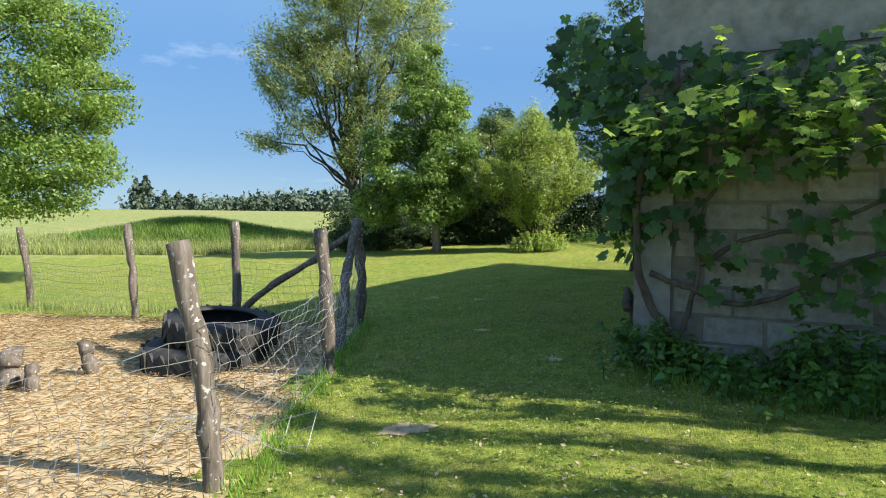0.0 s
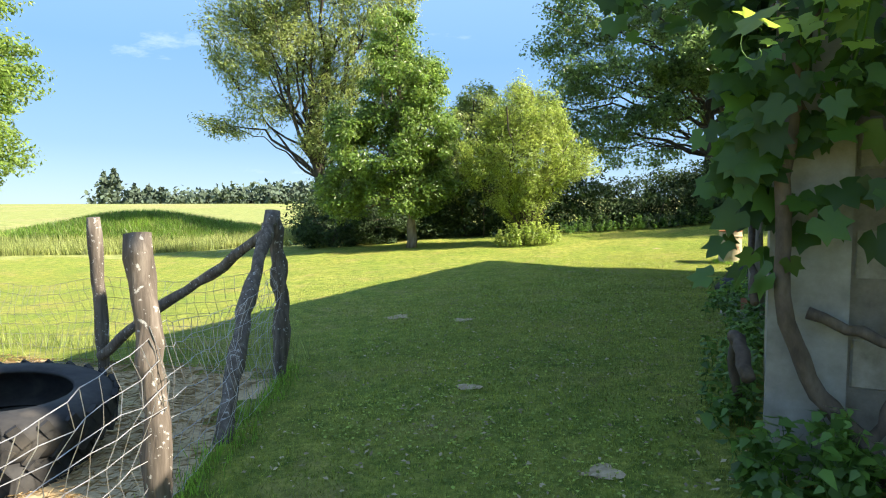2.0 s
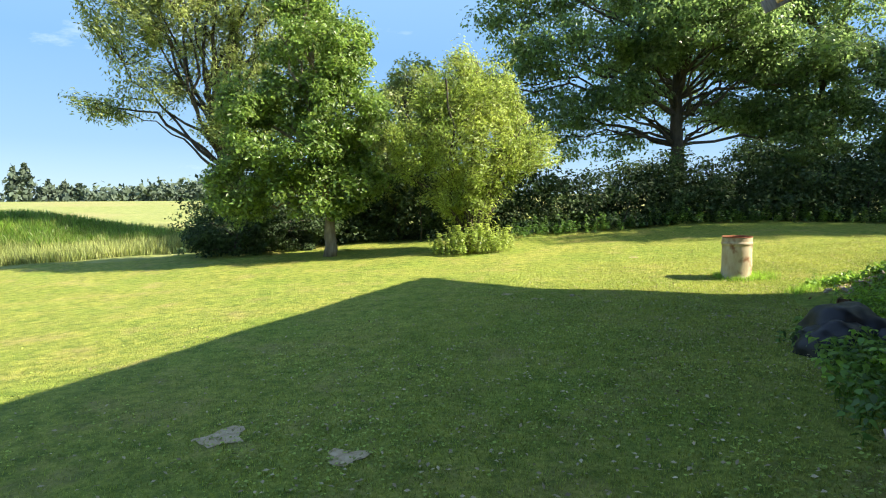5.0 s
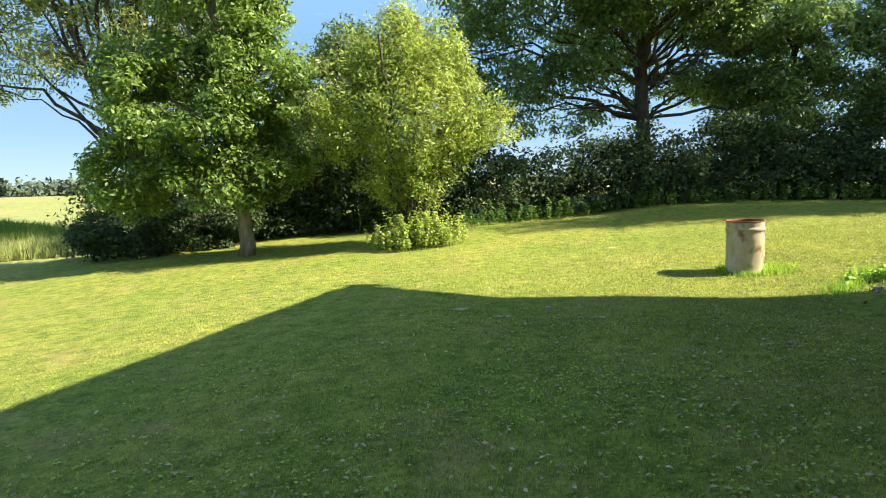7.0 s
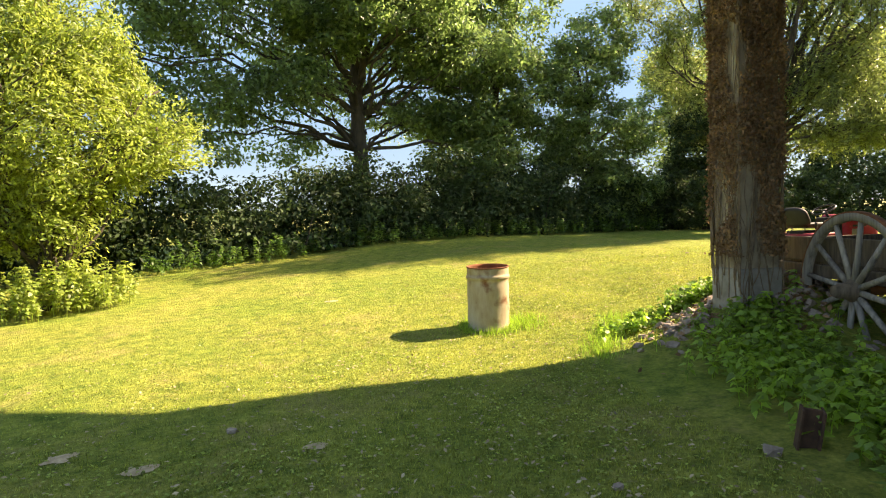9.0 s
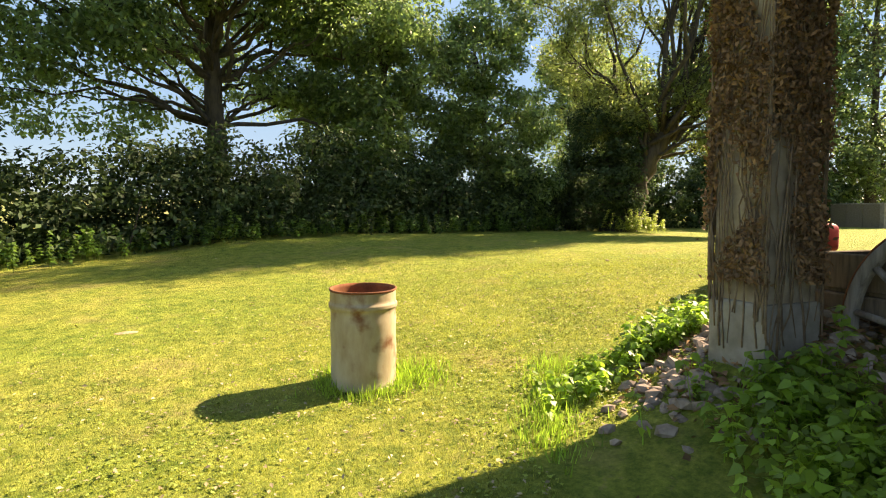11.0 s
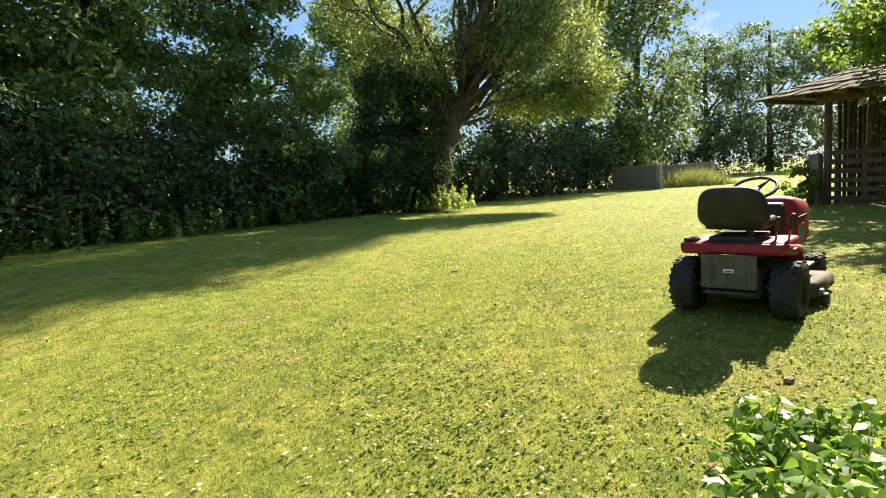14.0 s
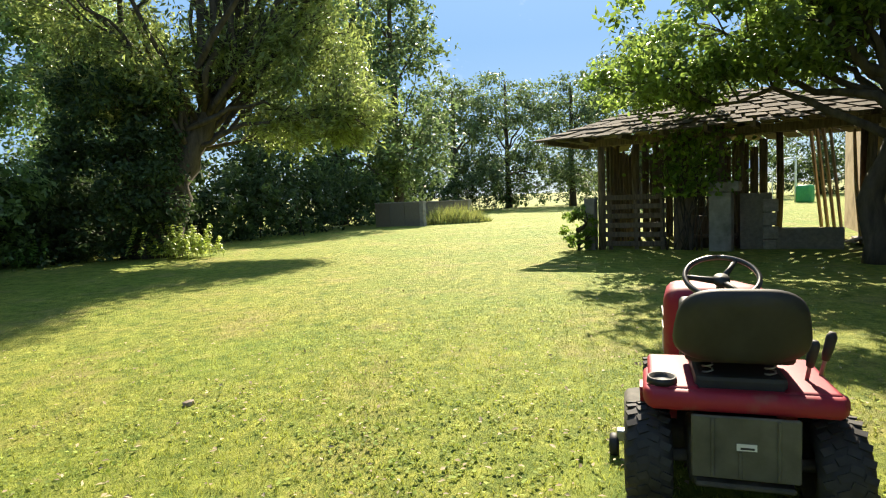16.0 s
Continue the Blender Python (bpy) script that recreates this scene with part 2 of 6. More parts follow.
def lawn_material():
    m = bpy.data.materials.new("lawn")
    m.use_nodes = True
    nt = m.node_tree
    N, L = nt.nodes, nt.links
    bs = N["Principled BSDF"]
    co = N.new("ShaderNodeTexCoord")

    def noisy(scale, detail, stops, rough=0.65):
        n, r = N.new("ShaderNodeTexNoise"), N.new("ShaderNodeValToRGB")
        n.inputs["Scale"].default_value, n.inputs["Detail"].default_value, n.inputs["Roughness"].default_value = scale, detail, rough
        L.new(co.outputs["Object"], n.inputs["Vector"])
        L.new(n.outputs["Fac"], r.inputs["Fac"])
        e = r.color_ramp.elements
        while len(e) < len(stops):
            e.new(0.5)
        for k, (p, c) in enumerate(stops):
            e[k].position, e[k].color = p, (*c, 1)
        return r.outputs["Color"], n.outputs["Fac"]

    def mix(f, a, b, how="MIX"):
        x = N.new("ShaderNodeMix")
        x.data_type, x.blend_type = "RGBA", how
        for sock, v in ((x.inputs["Factor"], f), (x.inputs[6], a), (x.inputs[7], b)):
            if isinstance(v, float):
                sock.default_value = v
            elif isinstance(v, tuple):
                sock.default_value = (*v, 1)
            else:
                L.new(v, sock)
        return x.outputs[2]

    fine, fac = noisy(26, 8, [(0.28, (0.085, 0.13, 0.026)), (0.5, (0.215, 0.245, 0.04)), (0.74, (0.36, 0.365, 0.082))], 0.75)
    broad, _ = noisy(0.55, 5, [(0.35, (0.8, 0.95, 0.8)), (0.65, (1.12, 1.05, 1.15))])
    dry_f, _ = noisy(1.1, 6, [(0.55, (0, 0, 0)), (0.72, (0.6, 0.6, 0.6))])
    dry_c, _ = noisy(30, 6, [(0.3, (0.20, 0.155, 0.06)), (0.7, (0.42, 0.34, 0.15))])
    mid, _ = noisy(5.5, 7, [(0.34, (0.48, 0.62, 0.45)), (0.5, (1.0, 1.0, 1.0)), (0.66, (1.45, 1.35, 1.4))], 0.7)
    spots, _ = noisy(9.0, 4, [(0.62, (0, 0, 0)), (0.70, (0.6, 0.6, 0.6))])
    col = mix(1.0, mix(1.0, fine, broad, "MULTIPLY"), mid, "MULTIPLY")
    col = mix(spots, col, dry_c)
    col = mix(dry_f, col, dry_c)
    L.new(col, bs.inputs["Base Color"])
    bs.inputs["Roughness"].default_value, bs.inputs["Specular IOR Level"].default_value = 0.85, 0.2
    bp = N.new("ShaderNodeBump")
    bp.inputs["Strength"].default_value, bp.inputs["Distance"].default_value = 0.8, 0.05
    L.new(fac, bp.inputs["Height"])
    L.new(bp.outputs[0], bs.inputs["Normal"])
    return m


MAT["lawn"] = lawn_material()
MAT["meadow"] = material("meadow", [(0.3, (0.12, 0.16, 0.035)), (0.5, (0.22, 0.25, 0.065)), (0.72, (0.34, 0.34, 0.12))], scale=1.2, rough=0.95, bump=0.15, bump_scale=3.0, detail=10, second=((0.30, 0.25, 0.11), 0.05, 0.5, 0.7))


# ---- mesh helpers ----
def mesh_from(name, verts, faces, mat, smooth=True):
    me = bpy.data.meshes.new(name)
    verts = np.asarray(verts, dtype=np.float32).reshape(-1, 3)
    if isinstance(faces, np.ndarray):
        k = faces.shape[1]
        me.vertices.add(len(verts))
        me.vertices.foreach_set("co", verts.ravel())
        me.loops.add(faces.size)
        me.loops.foreach_set("vertex_index", faces.astype(np.int32).ravel())
        me.polygons.add(len(faces))
        me.polygons.foreach_set("loop_start", np.arange(0, faces.size, k, dtype=np.int32))
        me.update(calc_edges=True)
        me.validate()
    else:
        me.from_pydata([tuple(float(c) for c in v) for v in verts], [], faces)
    if smooth:
        me.polygons.foreach_set("use_smooth", [True] * len(me.polygons))
    me.materials.append(mat)
    return me


def part_mesh(name, me, parent, label=""):
    ob = new(name, me)
    ob.parent = parent
    return tagged(ob, label)


def part(name, bm, mat, parent, label="", smooth=False):
    me = bpy.data.meshes.new(name)
    bmesh.ops.recalc_face_normals(bm, faces=bm.faces[:])
    bm.to_mesh(me)
    bm.free()
    if smooth:
        me.polygons.foreach_set("use_smooth", [True] * len(me.polygons))
    me.materials.append(mat)
    return part_mesh(name, me, parent, label)


def thing(name, m, label, category, group="", kind=""):
    ob = new(name)
    ob.matrix_world = m
    return tagged(ob, label, category, group, kind)


def tube_np(points, radii, sides=7, wobble=0.0, rng=None, cap=True):
    """A round limb along points."""
    P = np.asarray(points, float)
    R = np.asarray(radii, float)
    T = np.gradient(P, axis=0)
    T /= np.linalg.norm(T, axis=1)[:, None] + 1e-9
    ref = np.array([0.0, 0.0, 1.0]) if abs(T[0][2]) < 0.9 else np.array([1.0, 0.0, 0.0])
    V = []
    for k in range(len(P)):
        a = np.cross(T[k], ref)
        a /= np.linalg.norm(a) + 1e-9
        b = np.cross(T[k], a)
        ref = np.cross(a, T[k])
        for j in range(sides):
            an = 2 * math.pi * j / sides
            r = R[k] * (1 + (rng.uniform(-wobble, wobble) if rng is not None else 0))
            V.append(P[k] + r * (math.cos(an) * a + math.sin(an) * b))
    F = []
    for k in range(len(P) - 1):
        for j in range(sides):
            a, b = k * sides + j, k * sides + (j + 1) % sides
            F.append((a, b, b + sides, a + sides))
    if cap:
        F.append(tuple(range(sides))[::-1])
        F.append(tuple(range((len(P) - 1) * sides, len(P) * sides)))
    return V, F


class Heap:
    """Collects pieces into one mesh."""

    def __init__(self):
        self.v, self.f = [], []

    def add(self, v, f):
        n = len(self.v)
        self.v.extend(v)
        self.f.extend(tuple(i + n for i in q) for q in f)
        return self

    def tube(self, points, radii, sides=6, wobble=0.0, rng=None):
        if not hasattr(radii, "__len__"):
            radii = [radii] * len(points)
        return self.add(*tube_np(points, radii, sides, wobble, rng))

    def box(self, lo, hi, m=None):
        c = [Vector((x, y, z)) for x in (lo[0], hi[0]) for y in (lo[1], hi[1]) for z in (lo[2], hi[2])]
        if m is not None:
            c = [m @ q for q in c]
        return self.add([tuple(q) for q in c], [(0, 1, 3, 2), (4, 6, 7, 5), (0, 4, 5, 1), (2, 3, 7, 6), (0, 2, 6, 4), (1, 5, 7, 3)])

    def mesh(self, name, mat, smooth=False):
        return mesh_from(name, self.v, self.f, mat, smooth)


def box_bm(lo, hi, bevel=0.0, segments=2):
    bm = bmesh.new()
    bmesh.ops.create_cube(bm, size=1.0)
    for v in bm.verts:
        v.co = Vector([lo[k] + (v.co[k] + 0.5) * (hi[k] - lo[k]) for k in range(3)])
    if bevel:
        bmesh.ops.bevel(bm, geom=bm.edges[:], offset=bevel, segments=segments, affect="EDGES", profile=0.6)
    return bm


def lathe_np(profile, sides=32, axis="z", centre=(0, 0, 0)):
    """A turned shape from (radius, height) pairs."""
    V, F = [], []
    for r, h in profile:
        for j in range(sides):
            a = 2 * math.pi * j / sides
            p = (r * math.cos(a), r * math.sin(a), h)
            if axis == "y":
                p = (r * math.cos(a), h, r * math.sin(a))
            if axis == "x":
                p = (h, r * math.cos(a), r * math.sin(a))
            V.append(tuple(p[k] + centre[k] for k in range(3)))
    for k in range(len(profile) - 1):
        for j in range(sides):
            a, b = k * sides + j, k * sides + (j + 1) % sides
            F.append((a, b, b + sides, a + sides))
    return V, F


def leaves_np(C, size, rng, slim=0.5, droop=0.0, flat=0.0):
    """A folded diamond leaf at each centre. slim: width to length; droop: pulls tips down; flat: keeps blades level."""
    n = len(C)
    A = rng.normal(size=(n, 3))
    A[:, 2] = A[:, 2] * (1 - flat) - droop
    A /= np.linalg.norm(A, axis=1)[:, None] + 1e-9
    up = rng.normal(size=(n, 3)) * (1 - flat * 0.7) + np.array([0, 0, flat * 2.0])
    B = np.cross(A, up)
    B /= np.linalg.norm(B, axis=1)[:, None] + 1e-9
    Nn = np.cross(B, A)
    s = size * rng.uniform(0.6, 1.35, size=(n, 1))
    V = np.empty((n, 4, 3), np.float32)
    V[:, 0] = C - A * s * 0.5
    V[:, 1] = C + B * s * slim * 0.5 + Nn * s * 0.10
    V[:, 2] = C + A * s * 0.5
    V[:, 3] = C - B * s * slim * 0.5 + Nn * s * 0.10
    base = np.arange(n)[:, None] * 4
    F = np.concatenate([base + np.array([[0, 1, 2]]), base + np.array([[0, 2, 3]])], axis=1).reshape(-1, 3)
    return V.reshape(-1, 3), F


def H(x, y):
    """Height of the ground."""
    x, y = np.asarray(x, float), np.asarray(y, float)
    z = 0.0524 * np.clip(x, -12, 13.5)
    z = z - 0.30 * np.exp(-(((x - 8) / 3.6) ** 2) - ((y - 16.5) / 3.5) ** 2)
    z = z + 0.030 * np.clip(y - 21, 0, 140) + 0.28 * np.exp(-(((x - 14) / 6) ** 2) - ((y - 31) / 5) ** 2)
    z = z + 1.35 * np.exp(-(((x + 15.5) / 6.0) ** 2) - ((y - 37) / 2.6) ** 2)
    z = z + 0.55 * np.exp(-(((x - 9.9) / 0.95) ** 2) - ((y - 15.2) / 0.9) ** 2)
    return z + 0.02 * np.sin(x * 1.7 + 0.6 * y) * np.sin(y * 1.3 - 0.4 * x)


def G(x, y):
    return float(H(x, y))


# ---- the ground ----
def make_ground():
    xs = np.concatenate([[-900, -500, -300, -160, -90, -60], np.arange(-45, -12, 1.5), np.arange(-12, 17, 0.3), np.arange(17, 45, 1.2), [50, 60, 80, 110, 160, 300, 500, 900]])
    ys = np.concatenate([[-900, -400, -150, -60, -30, -15], np.arange(-8, -1, 1.0), np.arange(-1, 27, 0.3), np.arange(27, 50, 0.8), [52, 56, 62, 70, 80, 95, 120, 161, 240, 400, 900]])
    X, Y = np.meshgrid(xs, ys)
    V = np.stack([X, Y, H(X, Y)], -1).reshape(-1, 3)
    w, h = len(xs), len(ys)
    i, j = np.meshgrid(np.arange(w - 1), np.arange(h - 1))
    a = (j * w + i).ravel()
    F = np.stack([a, a + 1, a + 1 + w, a + w], 1)
    me = mesh_from("ground", V, F, MAT["lawn"])
    me.materials.append(MAT["meadow"])
    me.materials.append(MAT["straw"])
    cx, cy = V[F].mean(1)[:, 0], V[F].mean(1)[:, 1]
    idx = np.zeros(len(F), np.int32)
    edge = 29.0 + 0.12 * (cx + 8) + 0.5 * np.sin(cx * 1.1)
    idx[((cy > edge) & (cx < -3)) | (cy > 40) | (cx > 70) | (cx < -35)] = 1
    pen = (cx < -1.25 + 0.15 * np.sin(cy * 3.1)) & (cy < 9.0 - 0.42 * (cx + 1.2) - 0.35) & (cy > 3.2 + 0.2 * np.sin(cx * 4)) & (cx > -10)
    pen |= (cx < -1.5 + 0.25 * np.sin(cy * 2.1)) & (cy <= 3.4) & (cy > 0.5) & (cx > -7)
    idx[pen] = 2
    me.polygons.foreach_set("material_index", idx)
    tagged(new("ground", me), "mown sunlit lawn with straw pen and meadow beyond", "ground", kind="structure")


make_ground()


# ---- trees ----
def bend(a, b, rng, n=6, sag=0.0, wild=0.08):
    a, b = np.asarray(a, float), np.asarray(b, float)
    t = np.linspace(0, 1, n)[:, None]
    L = np.linalg.norm(b - a)
    P = a + (b - a) * t + np.array([0, 0, 1.0]) * (sag * L * (t * (1 - t)) * 4)
    w = np.cumsum(rng.normal(size=(n, 3)) * wild * L / n, axis=0)
    w[0] = 0
    return P + w


def sample_lobes(lobes, n, rng, shell=0.55):
    """n places inside ellipsoids (x, y, z, rx, ry, rz, share)."""
    share = np.array([q[6] for q in lobes], float)
    pick = rng.choice(len(lobes), size=n, p=share / share.sum())
    Lb = np.array([q[:6] for q in lobes])[pick]
    d = rng.normal(size=(n, 3))
    d /= np.linalg.norm(d, axis=1)[:, None]
    r = np.where(rng.random(n) < shell, rng.uniform(0.75, 1.03, n), rng.uniform(0.15, 1, n) ** 0.5)
    return Lb[:, :3] + d * r[:, None] * Lb[:, 3:6]


def spray_leaves(C, R, per, leaf, rng, slim=0.5, flatten=0.7, way=None, reach=0.0):
    """Leafy clumps: leaves round each centre, their blades turned outwards and up; way, reach: draws a clump out into a spray."""
    n = len(C)
    d = rng.normal(size=(n, per, 3))
    d /= np.linalg.norm(d, axis=2)[:, :, None]
    size = R * rng.uniform(0.55, 1.3, size=(n, 1, 1))
    P = C[:, None, :] + d * rng.random((n, per, 1)) ** 0.45 * size * np.array([1, 1, flatten])
    axis = rng.normal(size=(n, per, 3)) - np.array([0, 0, 0.35])
    if way is not None:
        P = P + way[:, None, :] * rng.uniform(-1, 1, size=(n, per, 1)) * reach
        axis = axis * 0.5 + way[:, None, :] * 1.1
    up = d * 0.75 + np.array([0, 0, 0.55]) + rng.normal(size=(n, per, 3)) * 0.55
    P, A, Nn = P.reshape(-1, 3), axis.reshape(-1, 3), up.reshape(-1, 3)
    Nn /= np.linalg.norm(Nn, axis=1)[:, None]
    A = A - (A * Nn).sum(1)[:, None] * Nn
    A /= np.linalg.norm(A, axis=1)[:, None] + 1e-9
    B = np.cross(A, Nn)
    m = len(P)
    s = leaf * rng.uniform(0.6, 1.35, size=(m, 1))
    V = np.empty((m, 4, 3), np.float32)
    V[:, 0], V[:, 2] = P - A * s * 0.5, P + A * s * 0.5
    V[:, 1], V[:, 3] = P + B * s * slim * 0.5 + Nn * s * 0.10, P - B * s * slim * 0.5 + Nn * s * 0.10
    base = np.arange(m)[:, None] * 4
    F = np.concatenate([base + np.array([[0, 1, 2]]), base + np.array([[0, 2, 3]])], axis=1).reshape(-1, 3)
    return V.reshape(-1, 3), F


def tree(name, x, y, trunk, radius, lobes, clusters, per, leaf, leaf_mat, seed, label, bark="bark", slim=0.5, puff=0.5, flatten=0.7, limbs=60, fork=0.3, limb=0.09, reach=0.0, shell=0.55, rise=0.6, category="tree", group=""):
    """trunk: places from the foot up; lobes: ellipsoids of the crown; both relative to the foot. fork: share of the trunk below the limbs;
    rise: how far below its lobe a limb leaves the trunk; reach: half length of drawn-out sprays."""
    rng = np.random.default_rng(seed)
    t = thing(name, pose(x, y, G(x, y) - 0.05), label, category, group)
    hp = Heap()
    tp = np.array(trunk, float)
    n = len(tp)
    rad = [radius * (1 - 0.62 * (k / (n - 1)) ** 0.8) for k in range(n)]
    rad[0] *= 1.25
    fine = np.linspace(0, n - 1, n * 3)
    P = np.stack([np.interp(fine, range(n), tp[:, k]) for k in range(3)], 1)
    P[1:] += rng.normal(size=(len(P) - 1, 3)) * radius * 0.10
    hp.tube(P, np.interp(fine, range(n), rad), 11, 0.07, rng)
    bones = [P[int(fork * (len(P) - 1)):]]
    for q in lobes:
        c, r = np.array(q[:3]), np.array(q[3:6])
        for _ in range(2 + int(r.max() > 1.6) + int(r.max() > 2.3)):
            end = c + rng.uniform(-0.6, 0.6, 3) * r
            want = np.clip(end[2] * rise, tp[0][2], tp[-1][2])
            k0 = int(np.clip(np.searchsorted(P[:, 2], want), fork * (len(P) - 1), len(P) - 1))
            b = bend(P[k0], end, rng, 9, 0.07, 0.30)
            r0 = limb * rng.uniform(0.7, 1.25)
            hp.tube(b, np.linspace(r0, 0.02, 9), 6, 0.06, rng)
            bones.append(b[2:])
    bones = np.concatenate(bones)
    C = sample_lobes(lobes, clusters, rng, shell)
    way = np.empty_like(C)
    for k, c in enumerate(C):
        gap = np.linalg.norm(bones - c, axis=1) + np.where(bones[:, 2] > c[2], 1.5, 0.0)
        a = bones[int(np.argmin(gap))]
        way[k] = (c - a) / (np.linalg.norm(c - a) + 1e-6)
        if k < limbs:
            r0 = limb * rng.uniform(0.16, 0.34)
            hp.tube(bend(a, c + way[k] * reach * 0.8, rng, 6, 0.04, 0.14), np.linspace(r0, 0.006, 6), 4)
    part_mesh("trunk", hp.mesh("trunk", MAT[bark], True), t)
    way = way + np.array([0, 0, 0.35]) + rng.normal(size=way.shape) * 0.2
    V, F = spray_leaves(C, puff, per, leaf, rng, slim, flatten, way if reach else None, reach)
    part_mesh("crown", mesh_from("crown", V, F, MAT[leaf_mat], False), t)
    return t


def make_trees():
    # leafy tree beside the pen
    tree("shade_tree", -16.8, 19.0, [(0, 0, 0), (0.3, 0, 2.5), (0.2, 0.2, 5), (0, 0, 8)], 0.35, [(1.2, 0, 6.5, 4.4, 4.2, 3.8, 5), (5.2, -0.5, 5.9, 1.8, 1.9, 1.2, 1.6), (5.0, -0.5, 8.0, 1.5, 1.6, 1.0, 1.2), (4.2, -0.5, 3.9, 2.6, 2.2, 0.9, 2.4), (4.2, -1.0, 2.7, 1.4, 1.3, 0.5, 0.8), (-2, 0, 8.5, 4, 4, 2.8, 2)], 600, 124, 0.125, "shade_leaf", 1, "broad leafy tree with low sweeping branches over the lawn", puff=0.72, limbs=160, flatten=0.45)
    # tall willow behind the fruit tree
    tree("willow", -4.2, 34.5, [(0, 0, 0), (-0.4, 0, 1.5), (-1.0, 0, 3.4), (-1.4, 0, 5.0), (-1.2, 0, 7.5)], 0.5, [(-4.9, 0, 10.0, 1.6, 2.0, 2.3, 2.4), (-3.0, 0, 13.0, 1.8, 2.4, 2.8, 3), (-0.2, 0, 14.4, 2.1, 2.4, 2.6, 3), (2.6, 0, 12.6, 1.5, 2.0, 2.4, 2), (-2.2, 0, 9.2, 1.9, 2.2, 1.9, 2.4), (0.9, 0, 9.4, 2.2, 2.2, 2.4, 3), (-4.0, 0, 6.7, 1.4, 1.2, 0.8, 0.8), (-6.0, 0, 5.7, 1.0, 0.8, 0.3, 0.3), (0.4, -0.5, 5.6, 2.2, 1.6, 1.8, 2), (3.0, 0, 8.6, 1.3, 1.3, 1.6, 1)], 650, 124, 0.19, "willow_leaf", 2, "tall pale willow with thin leaning stems", slim=0.32, puff=0.68, reach=0.6, limbs=330, fork=0.3, limb=0.10, rise=0.35)
    # fruit tree
    tree("fruit_tree", -0.25, 25.6, [(0, 0, 0), (0.05, 0, 1.2), (-0.2, 0.1, 3), (-0.4, 0, 5.5), (-0.5, 0, 7.6)], 0.17, [(-1.1, 0, 3.6, 2.0, 1.9, 1.5, 4), (0.5, -0.2, 4.2, 1.3, 1.5, 1.6, 3), (-0.5, 0, 6.0, 1.5, 1.5, 1.2, 2.4), (-0.6, 0, 7.9, 0.9, 0.9, 1.0, 1.2), (0.7, 0, 6.4, 0.7, 0.8, 0.8, 0.7), (-2.5, 0, 2.2, 0.9, 1.1, 1.1, 1.4), (-2.3, 0, 4.6, 0.8, 0.9, 0.9, 0.9), (-0.2, -0.6, 2.0, 1.6, 1.0, 0.7, 1.4), (1.0, 0.3, 2.4, 0.7, 0.8, 0.8, 0.7)], 400, 150, 0.135, "fruit_leaf", 3, "dense green fruit tree with a pale short trunk", bark="pale_bark", puff=0.52, limbs=150, shell=0.6, limb=0.06)
    # yellow-green willow bush
    tree("willow_bush", 3.85, 24.6, [(0, 0, 0), (0.05, 0, 0.5), (0.1, 0, 1.0)], 0.14, [(0.0, 0, 3.1, 1.6, 1.5, 1.3, 3.6), (0.1, 0, 4.5, 1.0, 1.0, 0.8, 1.8), (1.7, 0, 2.9, 0.8, 0.9, 0.6, 1.0), (-1.5, 0, 3.0, 0.8, 0.9, 0.8, 1.0), (-1.0, 0, 4.3, 0.5, 0.6, 0.6, 0.6), (1.2, 0, 4.1, 0.6, 0.7, 0.6, 0.7), (0.1, 0, 5.3, 0.3, 0.4, 0.5, 0.3), (-0.1, 0, 1.7, 0.9, 0.9, 0.7, 1)], 500, 146, 0.10, "bush_leaf", 4, "sunlit yellow-green willow bush with many thin stems", slim=0.36, puff=0.32, reach=0.5, limbs=260, fork=0.0, limb=0.035, rise=0.1, category="bush")
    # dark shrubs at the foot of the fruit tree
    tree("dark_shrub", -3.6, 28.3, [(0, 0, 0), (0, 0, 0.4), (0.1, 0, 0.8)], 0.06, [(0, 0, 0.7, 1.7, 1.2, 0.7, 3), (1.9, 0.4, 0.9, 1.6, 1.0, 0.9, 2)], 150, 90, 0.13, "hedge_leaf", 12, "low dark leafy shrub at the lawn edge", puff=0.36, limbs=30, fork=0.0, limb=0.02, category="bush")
    # small tree between them, further back
    tree("young_tree", 2.2, 30.0, [(0, 0, 0), (-0.2, 0, 1.4), (0.1, 0, 3.2), (0, 0, 5)], 0.11, [(0, 0, 4.0, 1.6, 1.6, 1.8, 3), (0.5, 0, 5.8, 0.9, 0.9, 0.9, 1), (-1.4, 0, 3.0, 1.1, 1.2, 1.3, 1), (0.4, 0, 2.0, 1.4, 1.2, 0.9, 1)], 220, 105, 0.15, "willow_leaf", 5, "thin young tree in the hedge row", puff=0.5, limb=0.05)
